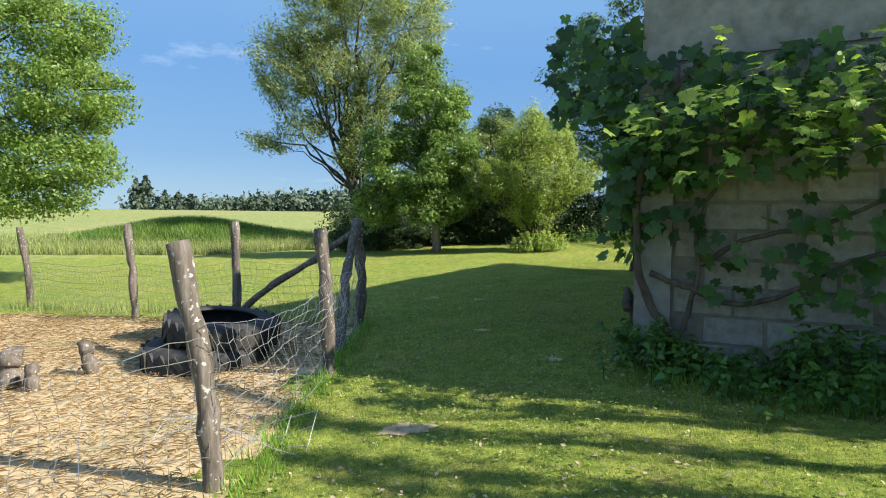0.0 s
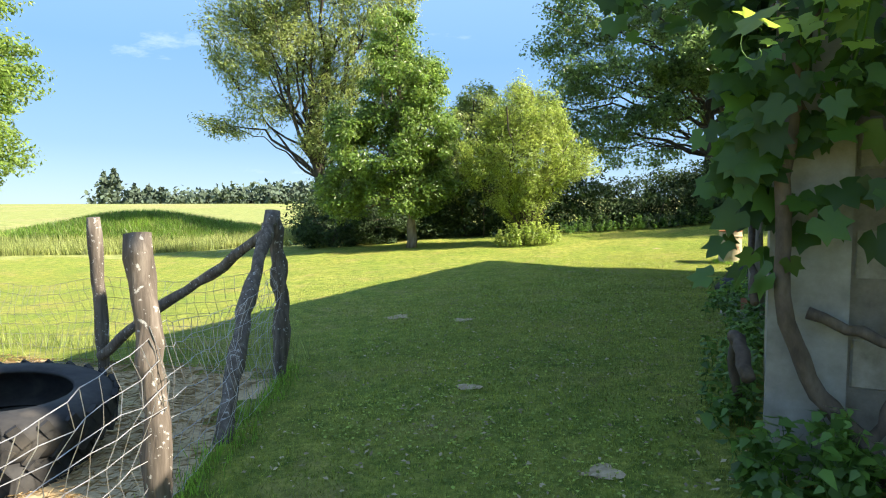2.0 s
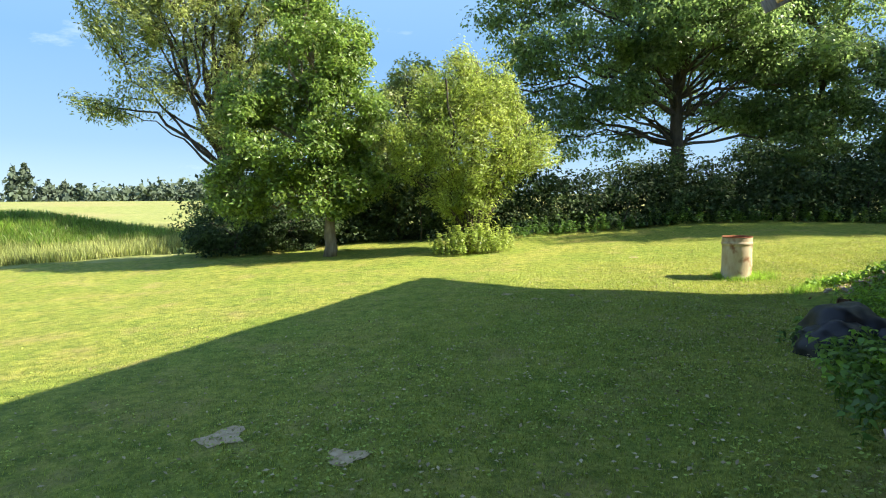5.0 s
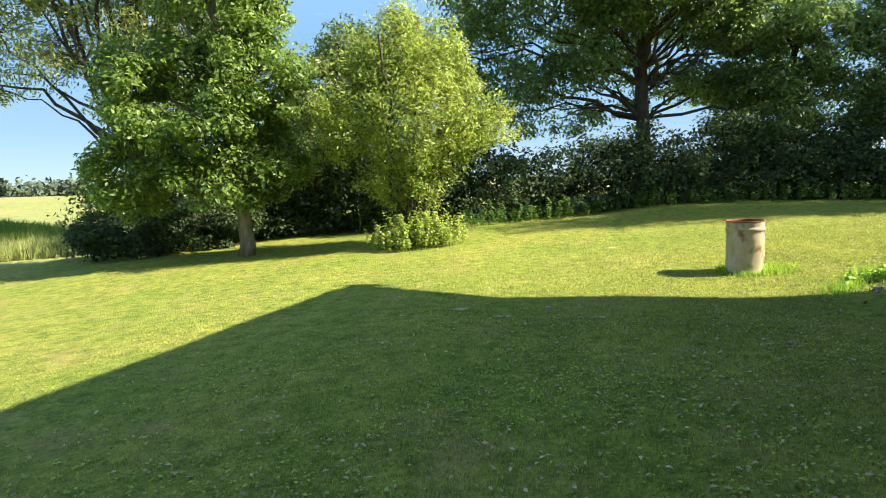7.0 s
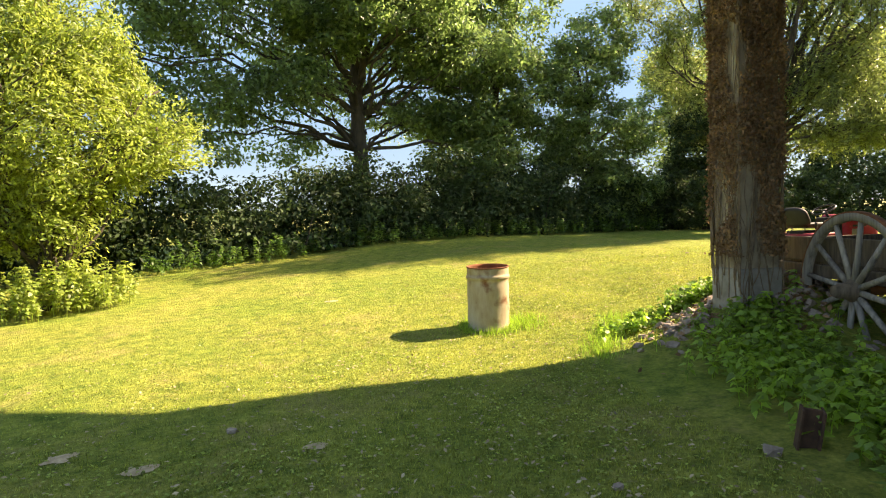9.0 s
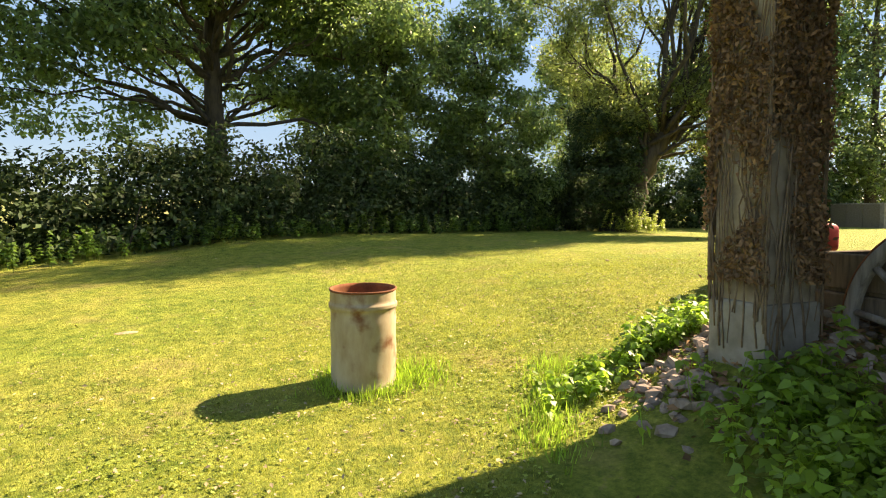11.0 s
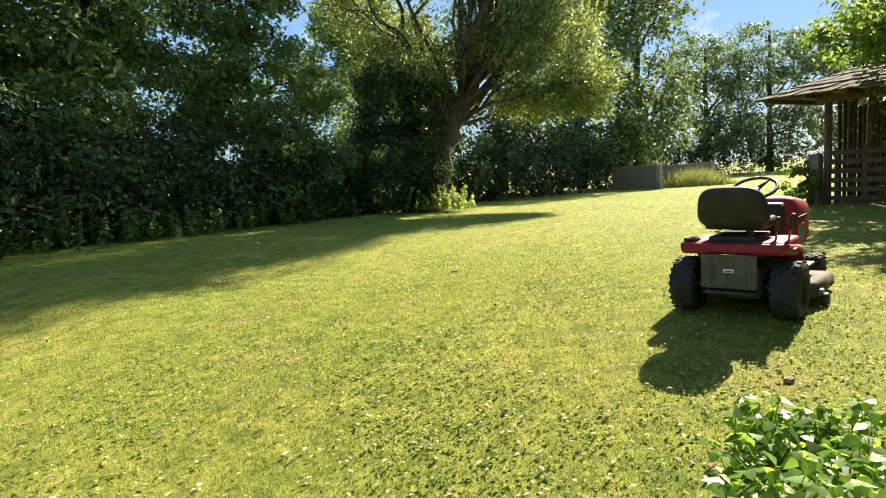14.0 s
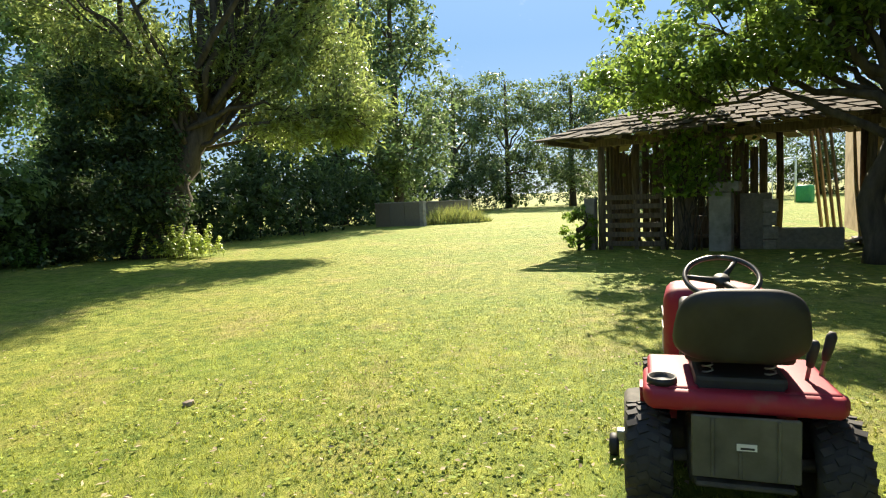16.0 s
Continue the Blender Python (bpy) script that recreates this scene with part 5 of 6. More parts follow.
    bm = box_bm((0.30, -0.66, 0.08), (0.98, 0.64, 0.22), 0.06, 3)
    for v in bm.verts:
        v.co.y *= 1 - 0.25 * ((v.co.x - 0.65) / 0.33) ** 2
    deck = part("mower_deck", bm, MAT["grime"], mo, "grassy dark cutting deck", True)
    for s in (-1, 1):
        part("deck_wheel", _turn([(0.001, -0.025), (0.055, -0.025), (0.065, -0.015), (0.065, 0.015), (0.055, 0.025), (0.001, 0.025)], (0.40, s * 0.575, 0.066), "y"), MAT["black_plastic"], deck, "", True)
        part("wheel_bracket", box_bm((0.37, min(s * 0.48, s * 0.56), 0.10), (0.43, max(s * 0.48, s * 0.56), 0.16), 0.006, 1), MAT["grey_metal"], deck)
    # hood with headlights side, dashboard
    bm = box_bm((0.66, -0.29, 0.42), (1.46, 0.29, 0.93), 0.12, 5)
    for v in bm.verts:
        k = (v.co.x - 0.66) / 0.84
        if v.co.z > 0.6:
            v.co.z -= 0.10 * k * k
        v.co.y *= 1 - 0.16 * k * k
    hood = part("hood", bm, MAT["red_paint"], mo, "faded red engine hood with pale reflections on its sides", True)
    for s in (-1, 1):
        part("side_stripe", box_bm((0.80, s * 0.287 - 0.006, 0.70), (1.10, s * 0.287 + 0.004, 0.735), 0), MAT["black_plastic"], hood, "black side stripe")
        # pale metal panel stands in for the reflection on the hood side
        part("side_reflection", box_bm((0.78, s * 0.287 - 0.006, 0.50), (1.02, s * 0.287 + 0.004, 0.66), 0.01, 1), MAT["grey_metal"], hood, "pale panel standing in for the hood side reflection")
    part("dashboard", box_bm((0.52, -0.21, 0.42), (0.70, 0.21, 0.88), 0.04, 3), MAT["black_plastic"], mo, "black dashboard", True)
    part_mesh("steering_column", Heap().tube([(0.62, 0, 0.85), (0.50, 0, 1.00)], 0.022, 10).mesh("steering_column", MAT["black_plastic"], True), mo)
    sw = new("steering_wheel")
    sw.parent = mo
    sw.matrix_local = pose(0.49, 0, 1.02, 0, -28, 0)
    ring = [(0.185 * math.cos(k * math.pi / 18), 0.185 * math.sin(k * math.pi / 18), 0) for k in range(37)]
    part_mesh("rim", Heap().tube(ring, 0.0145, 10).mesh("rim", MAT["worn_rim"], True), sw, "worn shiny black steering wheel rim")
    for k in range(3):
        a = math.radians(90 + 120 * k)
        part_mesh("spoke", Heap().tube([(0.0, 0.0, -0.03), (0.10 * math.cos(a), 0.10 * math.sin(a), -0.015), (0.182 * math.cos(a), 0.182 * math.sin(a), 0)], [0.022, 0.016, 0.012], 6).mesh("spoke", MAT["black_plastic"], True), sw)
    part("hub", _turn([(0.001, 0.0), (0.04, -0.005), (0.045, -0.03), (0.03, -0.05)], (0, 0, 0)), MAT["black_plastic"], sw, "", True)


def _turn(profile, centre, axis="z", sides=20):
    v, f = lathe_np(profile, sides, axis, centre)
    bm = bmesh.new()
    vs = [bm.verts.new(p) for p in v]
    for q in f:
        bm.faces.new([vs[i] for i in q])
    if profile[0][0] > 0.002:
        bm.faces.new([vs[i] for i in range(sides)])
    if profile[-1][0] > 0.002:
        bm.faces.new([vs[len(v) - sides + i] for i in range(sides)])
    return bm


MAT["worn_rim"] = material("worn_rim", [(0.3, (0.03, 0.029, 0.028)), (0.7, (0.07, 0.067, 0.062))], scale=8, rough=0.3)
MAT["olive_plate"] = material("olive_plate", [(0.3, (0.07, 0.07, 0.05)), (0.7, (0.14, 0.135, 0.10))], scale=6, rough=0.7, bump=0.002, bump_scale=40)
make_mower()


# ---- the cart by the pillar ----
def make_cart():
    cx, cy = 9.35, 14.30
    cart = thing("farm_cart", pose(cx, cy, 0.09, 0, 0, math.degrees(math.atan2(0.80, 0.60))), "old weathered wooden farm cart with a large spoked wheel", "cart")
    R = 0.74

    def spoked(py):
        w = part_mesh("wheel", mesh_from("wheel", *lathe_np([(R - 0.075, -0.035), (R - 0.01, -0.038), (R, -0.03), (R, 0.03), (R - 0.01, 0.038), (R - 0.075, 0.035), (R - 0.075, -0.035)], 60, "y"), MAT["grey_wood"]), cart, "pale weathered wooden wheel")
        w.matrix_local = pose(0, py, R)
        part_mesh("iron_tyre", mesh_from("iron_tyre", *lathe_np([(R, -0.034), (R + 0.012, -0.034), (R + 0.012, 0.034), (R, 0.034)], 60, "y"), MAT["rust"]), w, "rusty iron tyre")
        part_mesh("hub", mesh_from("hub", *lathe_np([(0.001, 0.20), (0.05, 0.20), (0.065, 0.17), (0.085, 0.06), (0.11, 0.03), (0.11, -0.05), (0.08, -0.10), (0.001, -0.12)], 22, "y"), MAT["dark_wood"]), w, "dark turned hub")
        for k in range(12):
            a = math.radians(30 * k + 8)
            c, s = math.cos(a), math.sin(a)
            hp = Heap().tube([(0.09 * c, 0, 0.09 * s), (0.3 * c, 0, 0.3 * s), ((R - 0.06) * c, 0, (R - 0.06) * s)], [0.034, 0.028, 0.024], 8)
            part_mesh("spoke", hp.mesh("spoke", MAT["grey_wood"], True), w)

    spoked(0.0)
    spoked(-1.45)
    part_mesh("axle", Heap().tube([(0, -1.6, R), (0, 0.16, R)], 0.05, 10).mesh("axle", MAT["rust"], True), cart)
    for k in range(5):
        part("floor_board", box_bm((-1.7, -1.30 + 0.235 * k, 0.93), (1.35, -1.08 + 0.235 * k, 0.965), 0.006, 1), MAT["dark_wood"], cart)
    for py in (-1.34, -0.14):
        part("side_board", box_bm((-1.7, py - 0.02, 0.96), (1.35, py + 0.02, 1.22), 0.008, 1), MAT["dark_wood"], cart)
        part("chassis_beam", box_bm((-1.75, py - 0.05, 0.80), (1.40, py + 0.05, 0.93), 0.01, 1), MAT["dark_wood"], cart)
    part("tail_board", box_bm((1.33, -1.34, 0.94), (1.37, -0.12, 1.20), 0.008, 1), MAT["dark_wood"], cart)
    part("rest_block", box_bm((-1.6, -1.0, -0.05), (-1.3, -0.5, 0.80), 0.02, 1), MAT["concrete"], cart)


make_cart()


# ---- rubble, nettles and clutter along the barn ----
def stone_mesh(k, r):
    bm = bmesh.new()
    bmesh.ops.create_icosphere(bm, subdivisions=1, radius=r)
    for v in bm.verts:
        d = v.co.normalized()
        f = 1 + 0.75 * noise.noise(d * 1.9 + Vector((k * 3.1, 0, 0))) + 0.25 * noise.noise(d * 4 + Vector((0, k, 0)))
        v.co = Vector((d.x * f, d.y * f * 0.85, d.z * f * 0.6)) * r
    me = bpy.data.meshes.new("stone")
    bm.to_mesh(me)
    bm.free()
    me.materials.append(MAT["stone"])
    return me


def make_rubble():
    rng = np.random.default_rng(61)
    shapes = [stone_mesh(k, 0.1) for k in range(7)]
    group = "rubble stones by the pillar"
    spots = []
    for k in range(290):
        a, d = rng.uniform(0, 2 * math.pi), min(abs(rng.normal()) * 0.42 + 0.28, 1.05)
        spots.append((9.75 + d * math.cos(a) * 1.1, 15.3 + d * math.sin(a) * 0.9))
    for k in range(46):
        f = rng.uniform()
        spots.append((9.0 - 1.6 * f + rng.normal() * 0.25, 14.6 - 2.2 * f + rng.normal() * 0.28))
    for k in range(110):
        spots.append((9.12 + rng.normal() * 0.30, 15.72 + rng.normal() * 0.26))
    for x, y in spots:
        if abs(x - 9.44) < 0.34 and abs(y - 15.34) < 0.34:
            continue
        ob = new("rubble_stone", shapes[rng.integers(7)])
        s = rng.uniform(0.2, 0.85)
        ob.matrix_world = pose(x, y, G(x, y) + 0.02 * s, *rng.uniform(-30, 30, 2), rng.uniform(0, 360)) @ Matrix.Diagonal((s, s, s, 1))
        tagged(ob, "rough pale broken rubble stone on the heap", "stone", group)
    for x, y, s in [(4.02, 10.25, 1.5), (2.9, 6.6, 1.2), (3.75, 8.3, 1.6), (4.1, 8.9, 1.4), (2.55, 5.15, 1.7)]:
        ob = new("edging_stone", shapes[int(s * 10) % 7])
        ob.matrix_world = pose(x, y, G(x, y) + 0.02, 0, 0, x * 50) @ Matrix.Diagonal((s, s, s * 0.7, 1))
        tagged(ob, "flat grey stone in the weeds beside the barn", "stone", "edging stones")
    n = 1500
    a, d = rng.uniform(0, 2 * math.pi, n), np.abs(rng.normal(size=n)) * 0.5 + 0.25
    cx, cy = 9.8 + d * np.cos(a) * 1.1, 15.3 + d * np.sin(a) * 0.9
    V, F = leaves_np(np.stack([cx, cy, H(cx, cy) + 0.03], 1), 0.07, rng, 0.55, flat=0.5)
    tagged(new("dead_leaves", mesh_from("dead_leaves", V, F, MAT["dry_leaf"], False)), "brown dead leaves over the rubble heap", "leaves", kind="stuff")
    # rusty iron post stub
    x, y = 6.64, 13.72
    st = thing("iron_stub", pose(x, y, G(x, y), 6, -8, 30), "short rusty iron girder stub in the nettles", "post")
    part("web", box_bm((-0.008, -0.05, -0.1), (0.008, 0.05, 0.25), 0), MAT["dark_rust"], st)
    for s in (-1, 1):
        part("flange", box_bm((-0.05, s * 0.055 - 0.006, -0.1), (0.05, s * 0.055 + 0.006, 0.25), 0), MAT["dark_rust"], st)
    ob = new("loose_stone", shapes[2])
    ob.matrix_world = pose(6.45, 13.84, G(6.45, 13.84) + 0.02) @ Matrix.Diagonal((0.6, 0.6, 0.6, 1))
    tagged(ob, "grey stone beside the iron stub", "stone")
    # black sacks
    for k, (x, y, r, h) in enumerate([(5.15, 12.1, 0.34, 0.30), (5.45, 12.3, 0.42, 0.42), (5.65, 11.9, 0.32, 0.30)]):
        bm = bmesh.new()
        bmesh.ops.create_icosphere(bm, subdivisions=4, radius=1)
        for v in bm.verts:
            d = v.co.normalized()
            f = 1 + 0.22 * noise.noise(d * 1.8 + Vector((k * 5, 0, 0))) + 0.10 * abs(noise.noise(d * 6 + Vector((0, k * 3, 0)))) + 0.05 * noise.noise(d * 13)
            v.co = Vector((d.x * r * f, d.y * r * f, max(-0.02, d.z * h * f)))
        me = bpy.data.meshes.new("black_sack")
        bm.to_mesh(me)
        bm.free()
        me.polygons.foreach_set("use_smooth", [True] * len(me.polygons))
        me.materials.append(MAT["black_sack"])
        ob = new("black_sack", me)
        ob.matrix_world = pose(x, y, G(x, y), 0, 0, 40 * k)
        tagged(ob, "crumpled shiny black plastic sack in the weeds", "sack", "black sacks")


make_rubble()

NETTLE = [(0, 0.9), (0.18, 0.62), (0.42, 0.50), (0.8, 0.42), (1.4, 0.34), (2.2, 0.26), (3.14, 0.10), (-2.2, 0.26), (-1.4, 0.34), (-0.8, 0.42), (-0.42, 0.50), (-0.18, 0.62)]


def nettle_patch(name, spots, height, leaf, seed, label, mat="nettle_leaf"):
    """Upright stems with paired toothed leaves at (x, y, height factor)."""
    rng = np.random.default_rng(seed)
    hp = Heap()
    P, Nr = [], []
    for x, y, s in spots:
        h = height * s * rng.uniform(0.6, 1.25)
        z = G(x, y)
        lean = rng.normal(size=2) * 0.18 * h
        pts = [(x + lean[0] * t * t, y + lean[1] * t * t, z + h * t) for t in (0, 0.35, 0.7, 1.0)]
        hp.tube(pts, [0.005, 0.004, 0.003, 0.002], 3)
        levels = max(3, int(h / 0.07))
        for k in range(levels):
            t = 0.18 + 0.82 * (k + 1) / levels
            a0 = rng.uniform(0, math.pi)
            for a in (a0, a0 + math.pi, a0 + 1.57, a0 + 4.71):
                r = leaf * 0.45 * (1.15 - 0.5 * t)
                d = np.array([math.cos(a), math.sin(a), 0])
                c = np.array([x + lean[0] * t * t, y + lean[1] * t * t, z + h * t]) + d * r
                P.append(c)
                Nr.append(d * 0.5 + np.array([0, 0, 0.9]))
    t = thing(name, pose(0, 0, 0), label, "weeds", kind="stuff")
    V, F = lobed_leaves(np.array(P), np.array(Nr), leaf, rng, NETTLE[::2])
    tagged(part_mesh("leaves", mesh_from("leaves", V, F, MAT[mat], False), t), kind="stuff")
    tagged(part_mesh("stems", hp.mesh("stems", MAT[mat]), t), kind="stuff")


def make_weeds():
    rng = np.random.default_rng(71)
    A = []
    # sunny nettles beyond the heap
    for _ in range(360):
        a, d = rng.uniform(0, 2 * math.pi), rng.uniform(0, 1) ** 0.5
        A.append((10.38 + 0.90 * d * math.cos(a), 16.24 + 0.34 * d * math.sin(a), 1.0) if rng.random() < 0.8 else (9.15 + rng.normal() * 0.3, 16.5 + rng.normal() * 0.16, 0.7))
    for _ in range(60):
        a, d = rng.uniform(0, 2 * math.pi), rng.uniform(0, 1) ** 0.5
        A.append((10.95 + 0.5 * d * math.cos(a), 15.88 + 0.30 * d * math.sin(a), 0.8))
    nettle_patch("nettles", A, 0.22, 0.07, 72, "bright sunlit nettles beside the rubble heap")
    B = []
    for _ in range(880):
        f = rng.uniform()
        x, y = 5.0 + 4.1 * f + rng.normal() * 0.3, 11.2 + 4.1 * f + rng.normal() * 0.3
        if math.hypot(x - 9.44, y - 15.34) > 0.45:
            B.append((x, y, 0.9))
    nettle_patch("nettle_bank", B, 0.27, 0.08, 73, "shaded green nettles along the barn edge")
    C = []
    for _ in range(330):
        u = rng.uniform(0.6, 7.2)
        v = rng.normal() * (0.12 if u < 4.5 else 0.2) - (0.14 if u < 4.5 else 0.22)
        p = barn(u, v)
        if math.hypot(p.x - 4.25, p.y - 9.98) > 0.18 and not (u < 2.6 and v > -0.06):
            C.append((p.x, p.y, 0.8))
    nettle_patch("barn_edge_weeds", C, 0.26, 0.07, 74, "low shaded weeds at the foot of the barn", "shaded_weed_leaf")
    D = []
    for _ in range(430):
        v = rng.uniform(-0.1, 5.0)
        u = -abs(rng.normal()) * (0.35 + 0.16 * v) - 0.08
        p = barn(u, v)
        D.append((p.x, p.y, (0.7 + 0.16 * v) * (1.15 + 0.5 * math.sin(v * 4.1 + 1.0)) / (1.0 - 0.6 * u)))
    nettle_patch("wall_foot_weeds", D, 0.38, 0.085, 75, "leafy weeds growing at the foot of the block wall", "shaded_weed_leaf")
    E2 = []
    for _ in range(170):
        a, d = rng.uniform(0, 2 * math.pi), rng.uniform(0, 1) ** 0.6
        E2.append((3.95 + 1.3 * d * math.cos(a), 24.1 + 0.8 * d * math.sin(a), 1.25 - 0.75 * d + 0.3 * rng.random()))
    nettle_patch("bush_foot_weeds", E2, 0.66, 0.085, 76, "pale green weeds round the foot of the willow bush", "bush_leaf")


    F2 = [(26.35 + rng.normal() * 0.4, 23.2 + rng.normal() * 0.5, 1.0 + 0.5 * rng.random()) for _ in range(90)]
    nettle_patch("willow_foot_weeds", F2, 0.5, 0.09, 77, "pale weeds at the foot of the pollard willow", "bush_leaf")
    E3 = [(u, 27.0 - 0.055 * (u - 12) + rng.normal() * 0.3, 0.6 + 0.7 * rng.random()) for u in rng.uniform(6, 29, 420)]
    nettle_patch("hedge_foot_weeds", E3, 0.5, 0.10, 78, "dark weeds along the foot of the hedge", "shaded_weed_leaf")


make_weeds()


# ---- the open shed, blocks and things beyond ----
def make_shed():
    base = 0.62
    sh = thing("open_shed", pose(24.0, 13.4, base, 0, 0, -127), "dark open timber shed with a low shingled roof and slatted gate", "shed")
    # x runs along the front towards the tree, y towards the back
    rng = np.random.default_rng(81)

    def post(px, py, h, r, mat="dark_wood", name="post", z0=0.0):
        part_mesh(name, mesh_from(name, *tube_np([(px, py, z0 - 0.1), (px + rng.normal() * 0.03, py, h * 0.5), (px + rng.normal() * 0.03, py, h)], [r, r * 0.95, r * 0.9], 9, 0.06, rng), MAT[mat]), sh)

    part("concrete_post", box_bm((-0.14, -0.12, -0.1), (0.10, 0.10, 1.22), 0.015, 1), MAT["concrete"], sh, "pale concrete gate post")
    part("concrete_pier", box_bm((2.45, -0.20, -0.1), (2.86, 0.20, 1.25), 0.015, 1), MAT["concrete"], sh, "broad concrete pier")
    part("pier_cap", box_bm((2.42, -0.22, 1.255), (3.0, 0.22, 1.45), 0.02, 1), MAT["concrete"], sh)
    for px, py, h in [(0.22, 0.0, 2.55), (0.75, 0.9, 2.6), (0.95, 2.0, 2.7), (1.35, 3.2, 2.7), (2.2, 3.4, 2.7), (2.65, 0.0, 2.75), (2.95, 0.6, 2.75), (0.3, 3.4, 2.6), (3.4, 3.4, 2.7), (5.1, 0.2, 2.7), (5.1, 3.4, 2.7)]:
        post(px, py, h, 0.085)
    for k in range(6):
        part("gate_slat", box_bm((0.30, -0.06, 0.16 + 0.20 * k), (1.62, -0.03, 0.27 + 0.20 * k), 0.004, 1), MAT["dark_wood"], sh)
    for px in (0.42, 0.98, 1.52):
        part("gate_stile", box_bm((px - 0.04, -0.03, 0.05), (px + 0.04, 0.02, 1.32), 0.004, 1), MAT["dark_wood"], sh)
    for px in (1.75,):
        part("inner_panel", box_bm((px, 0.0, -0.1), (px + 0.35, 0.06, 2.4), 0.006, 1), MAT["dark_wood"], sh, "tall dark boarded panel")
    # darker mortar material stands in for the shadow on these walls
    part("block_wall", box_bm((2.95, 0.3, -0.1), (3.5, 0.55, 1.2), 0.01, 1), MAT["mortar"], sh, "low dark block wall")
    part("block_wall", box_bm((3.503, 0.3, -0.1), (4.7, 0.55, 0.5), 0.01, 1), MAT["mortar"], sh)
    for k in range(4):
        part("end_block", box_bm((3.36, 0.24, 0.02 + 0.27 * k), (3.60 + 0.03 * (k % 2), 0.298, 0.27 + 0.27 * k), 0.015, 1), MAT["block"], sh)
    # back and side boards added to keep the shed interior dark
    for k in range(15):
        w = rng.uniform(0.16, 0.19)
        part("wall_board", box_bm((0.2 + 0.2 * k, 3.45, 0.0), (0.2 + 0.2 * k + w, 3.48, rng.uniform(2.2, 2.5)), 0.004, 1), MAT["dark_wood"], sh)
    for k in range(11):
        w = rng.uniform(0.15, 0.2)
        part("wall_board", box_bm((0.12, 0.7 + 0.25 * k, 0.0), (0.15, 0.7 + 0.25 * k + w, rng.uniform(2.2, 2.5)), 0.004, 1), MAT["dark_wood"], sh)
    # hipped roof of overlapping shingle courses
    x0, x1, y0, y1, z0, z1 = -0.95, 5.6, -0.85, 4.4, 2.5, 3.45
    ym = (y0 + y1) / 2
    run = ym - y0
    def ring(t):
        d = run * t
        z = z0 + (z1 - z0) * t
        return [(x0 + d * 0.9, y0 + d, z), (x1 - d * 0.9, y0 + d, z), (x1 - d * 0.9, y1 - d, z), (x0 + d * 0.9, y1 - d, z)]

    n = 9
    for side in range(4):
        for k in range(n):
            ra, rb = ring(k / n), ring(min((k + 1.25) / n, 1.0))
            i, j = side, (side + 1) % 4
            q = [Vector(ra[i]), Vector(ra[j]), Vector(rb[j]), Vector(rb[i])]
            m = max(1, int((q[1] - q[0]).length / 0.42))
            for c in range(m):
                f0, f1 = c / m, (c + 1) / m - 0.012
                lift = Vector((0, 0, 0.012 + rng.uniform(0, 0.03)))
                slip = (q[0] - q[3]) * rng.uniform(0, 0.16)
                p = [q[0].lerp(q[1], f0) + lift + slip, q[0].lerp(q[1], f1) + lift + slip, q[3].lerp(q[2], f1), q[3].lerp(q[2], f0)]
                low = [v - Vector((0, 0, 0.025)) for v in p]
                hp = Heap().add([tuple(v) for v in p + low], [(0, 1, 2, 3), (7, 6, 5, 4), (0, 4, 5, 1), (1, 5, 6, 2), (2, 6, 7, 3), (3, 7, 4, 0)])
                part_mesh("shingle", hp.mesh("shingle", MAT["shingle"]), sh)
    for px in np.arange(-0.7, 5.6, 0.8):
        part("rafter", box_bm((px - 0.04, -0.82, 2.42), (px + 0.04, ym, 2.52), 0), MAT["dark_wood"], sh).matrix_local = pose(0, 0, 0)
    part("eaves_beam", box_bm((0.0, -0.08, 2.34), (5.2, 0.08, 2.50), 0.01, 1), MAT["dark_wood"], sh)
    part("shelf_board", box_bm((1.9, 0.3, 0.30), (2.9, 0.9, 0.36), 0.005, 1), MAT["dark_wood"], sh)
    # clutter inside
    for k, (px, py, sx, sy, sz) in enumerate([(2.1, 0.8, 0.5, 0.4, 0.75), (2.6, 1.2, 0.4, 0.5, 0.55), (1.9, 1.8, 0.6, 0.5, 0.9)]):
        ob = part("crate_side", box_bm((-sx / 2, -sy / 2, 0), (sx / 2, sy / 2, sz), 0.02, 1), MAT["dark_wood"], thing("wooden_crate", sh.matrix_world @ pose(px, py, 0, 0, 0, 17 * k), "dark wooden crate stored in the shed", "crate", "crates in the shed"))
    # ivy over the middle of the front
    rng2 = np.random.default_rng(82)
    C = np.stack([rng2.normal(2.1, 0.4, 1500), rng2.normal(-0.1, 0.2, 1500), rng2.uniform(1.2, 2.6, 1500)], 1)
    iv = thing("shed_creeper", sh.matrix_world.copy(), "leafy creeper hanging from the shed eaves", "vine")
    V, F = leaves_np(C, 0.11, rng2, 0.7, droop=0.5)
    part_mesh("leaves", mesh_from("leaves", V, F, MAT["apple_leaf"], False), iv)
    hp = Heap()
    for k in range(14):
        hp.tube(bend((2.1 + rng2.normal() * 0.3, -0.05, 0.0), (2.1 + rng2.normal() * 0.5, -0.1, 2.45), rng2, 7), np.linspace(0.018, 0.006, 7), 5)
    tagged(part_mesh("stem_growth", hp.mesh("stem_growth", MAT["bark"], True), iv), kind="stuff")
    # small shrub beside the gate post
    tree("shrub", 23.9, 13.75, [(0, 0, 0), (0, 0, 0.3), (0.05, 0, 0.5)], 0.03, [(0, 0, 0.55, 0.42, 0.42, 0.5, 1)], 60, 26, 0.08, "apple_leaf", 83, "small leafy shrub beside the shed gate", puff=0.12, limbs=14, fork=0.0, category="bush")


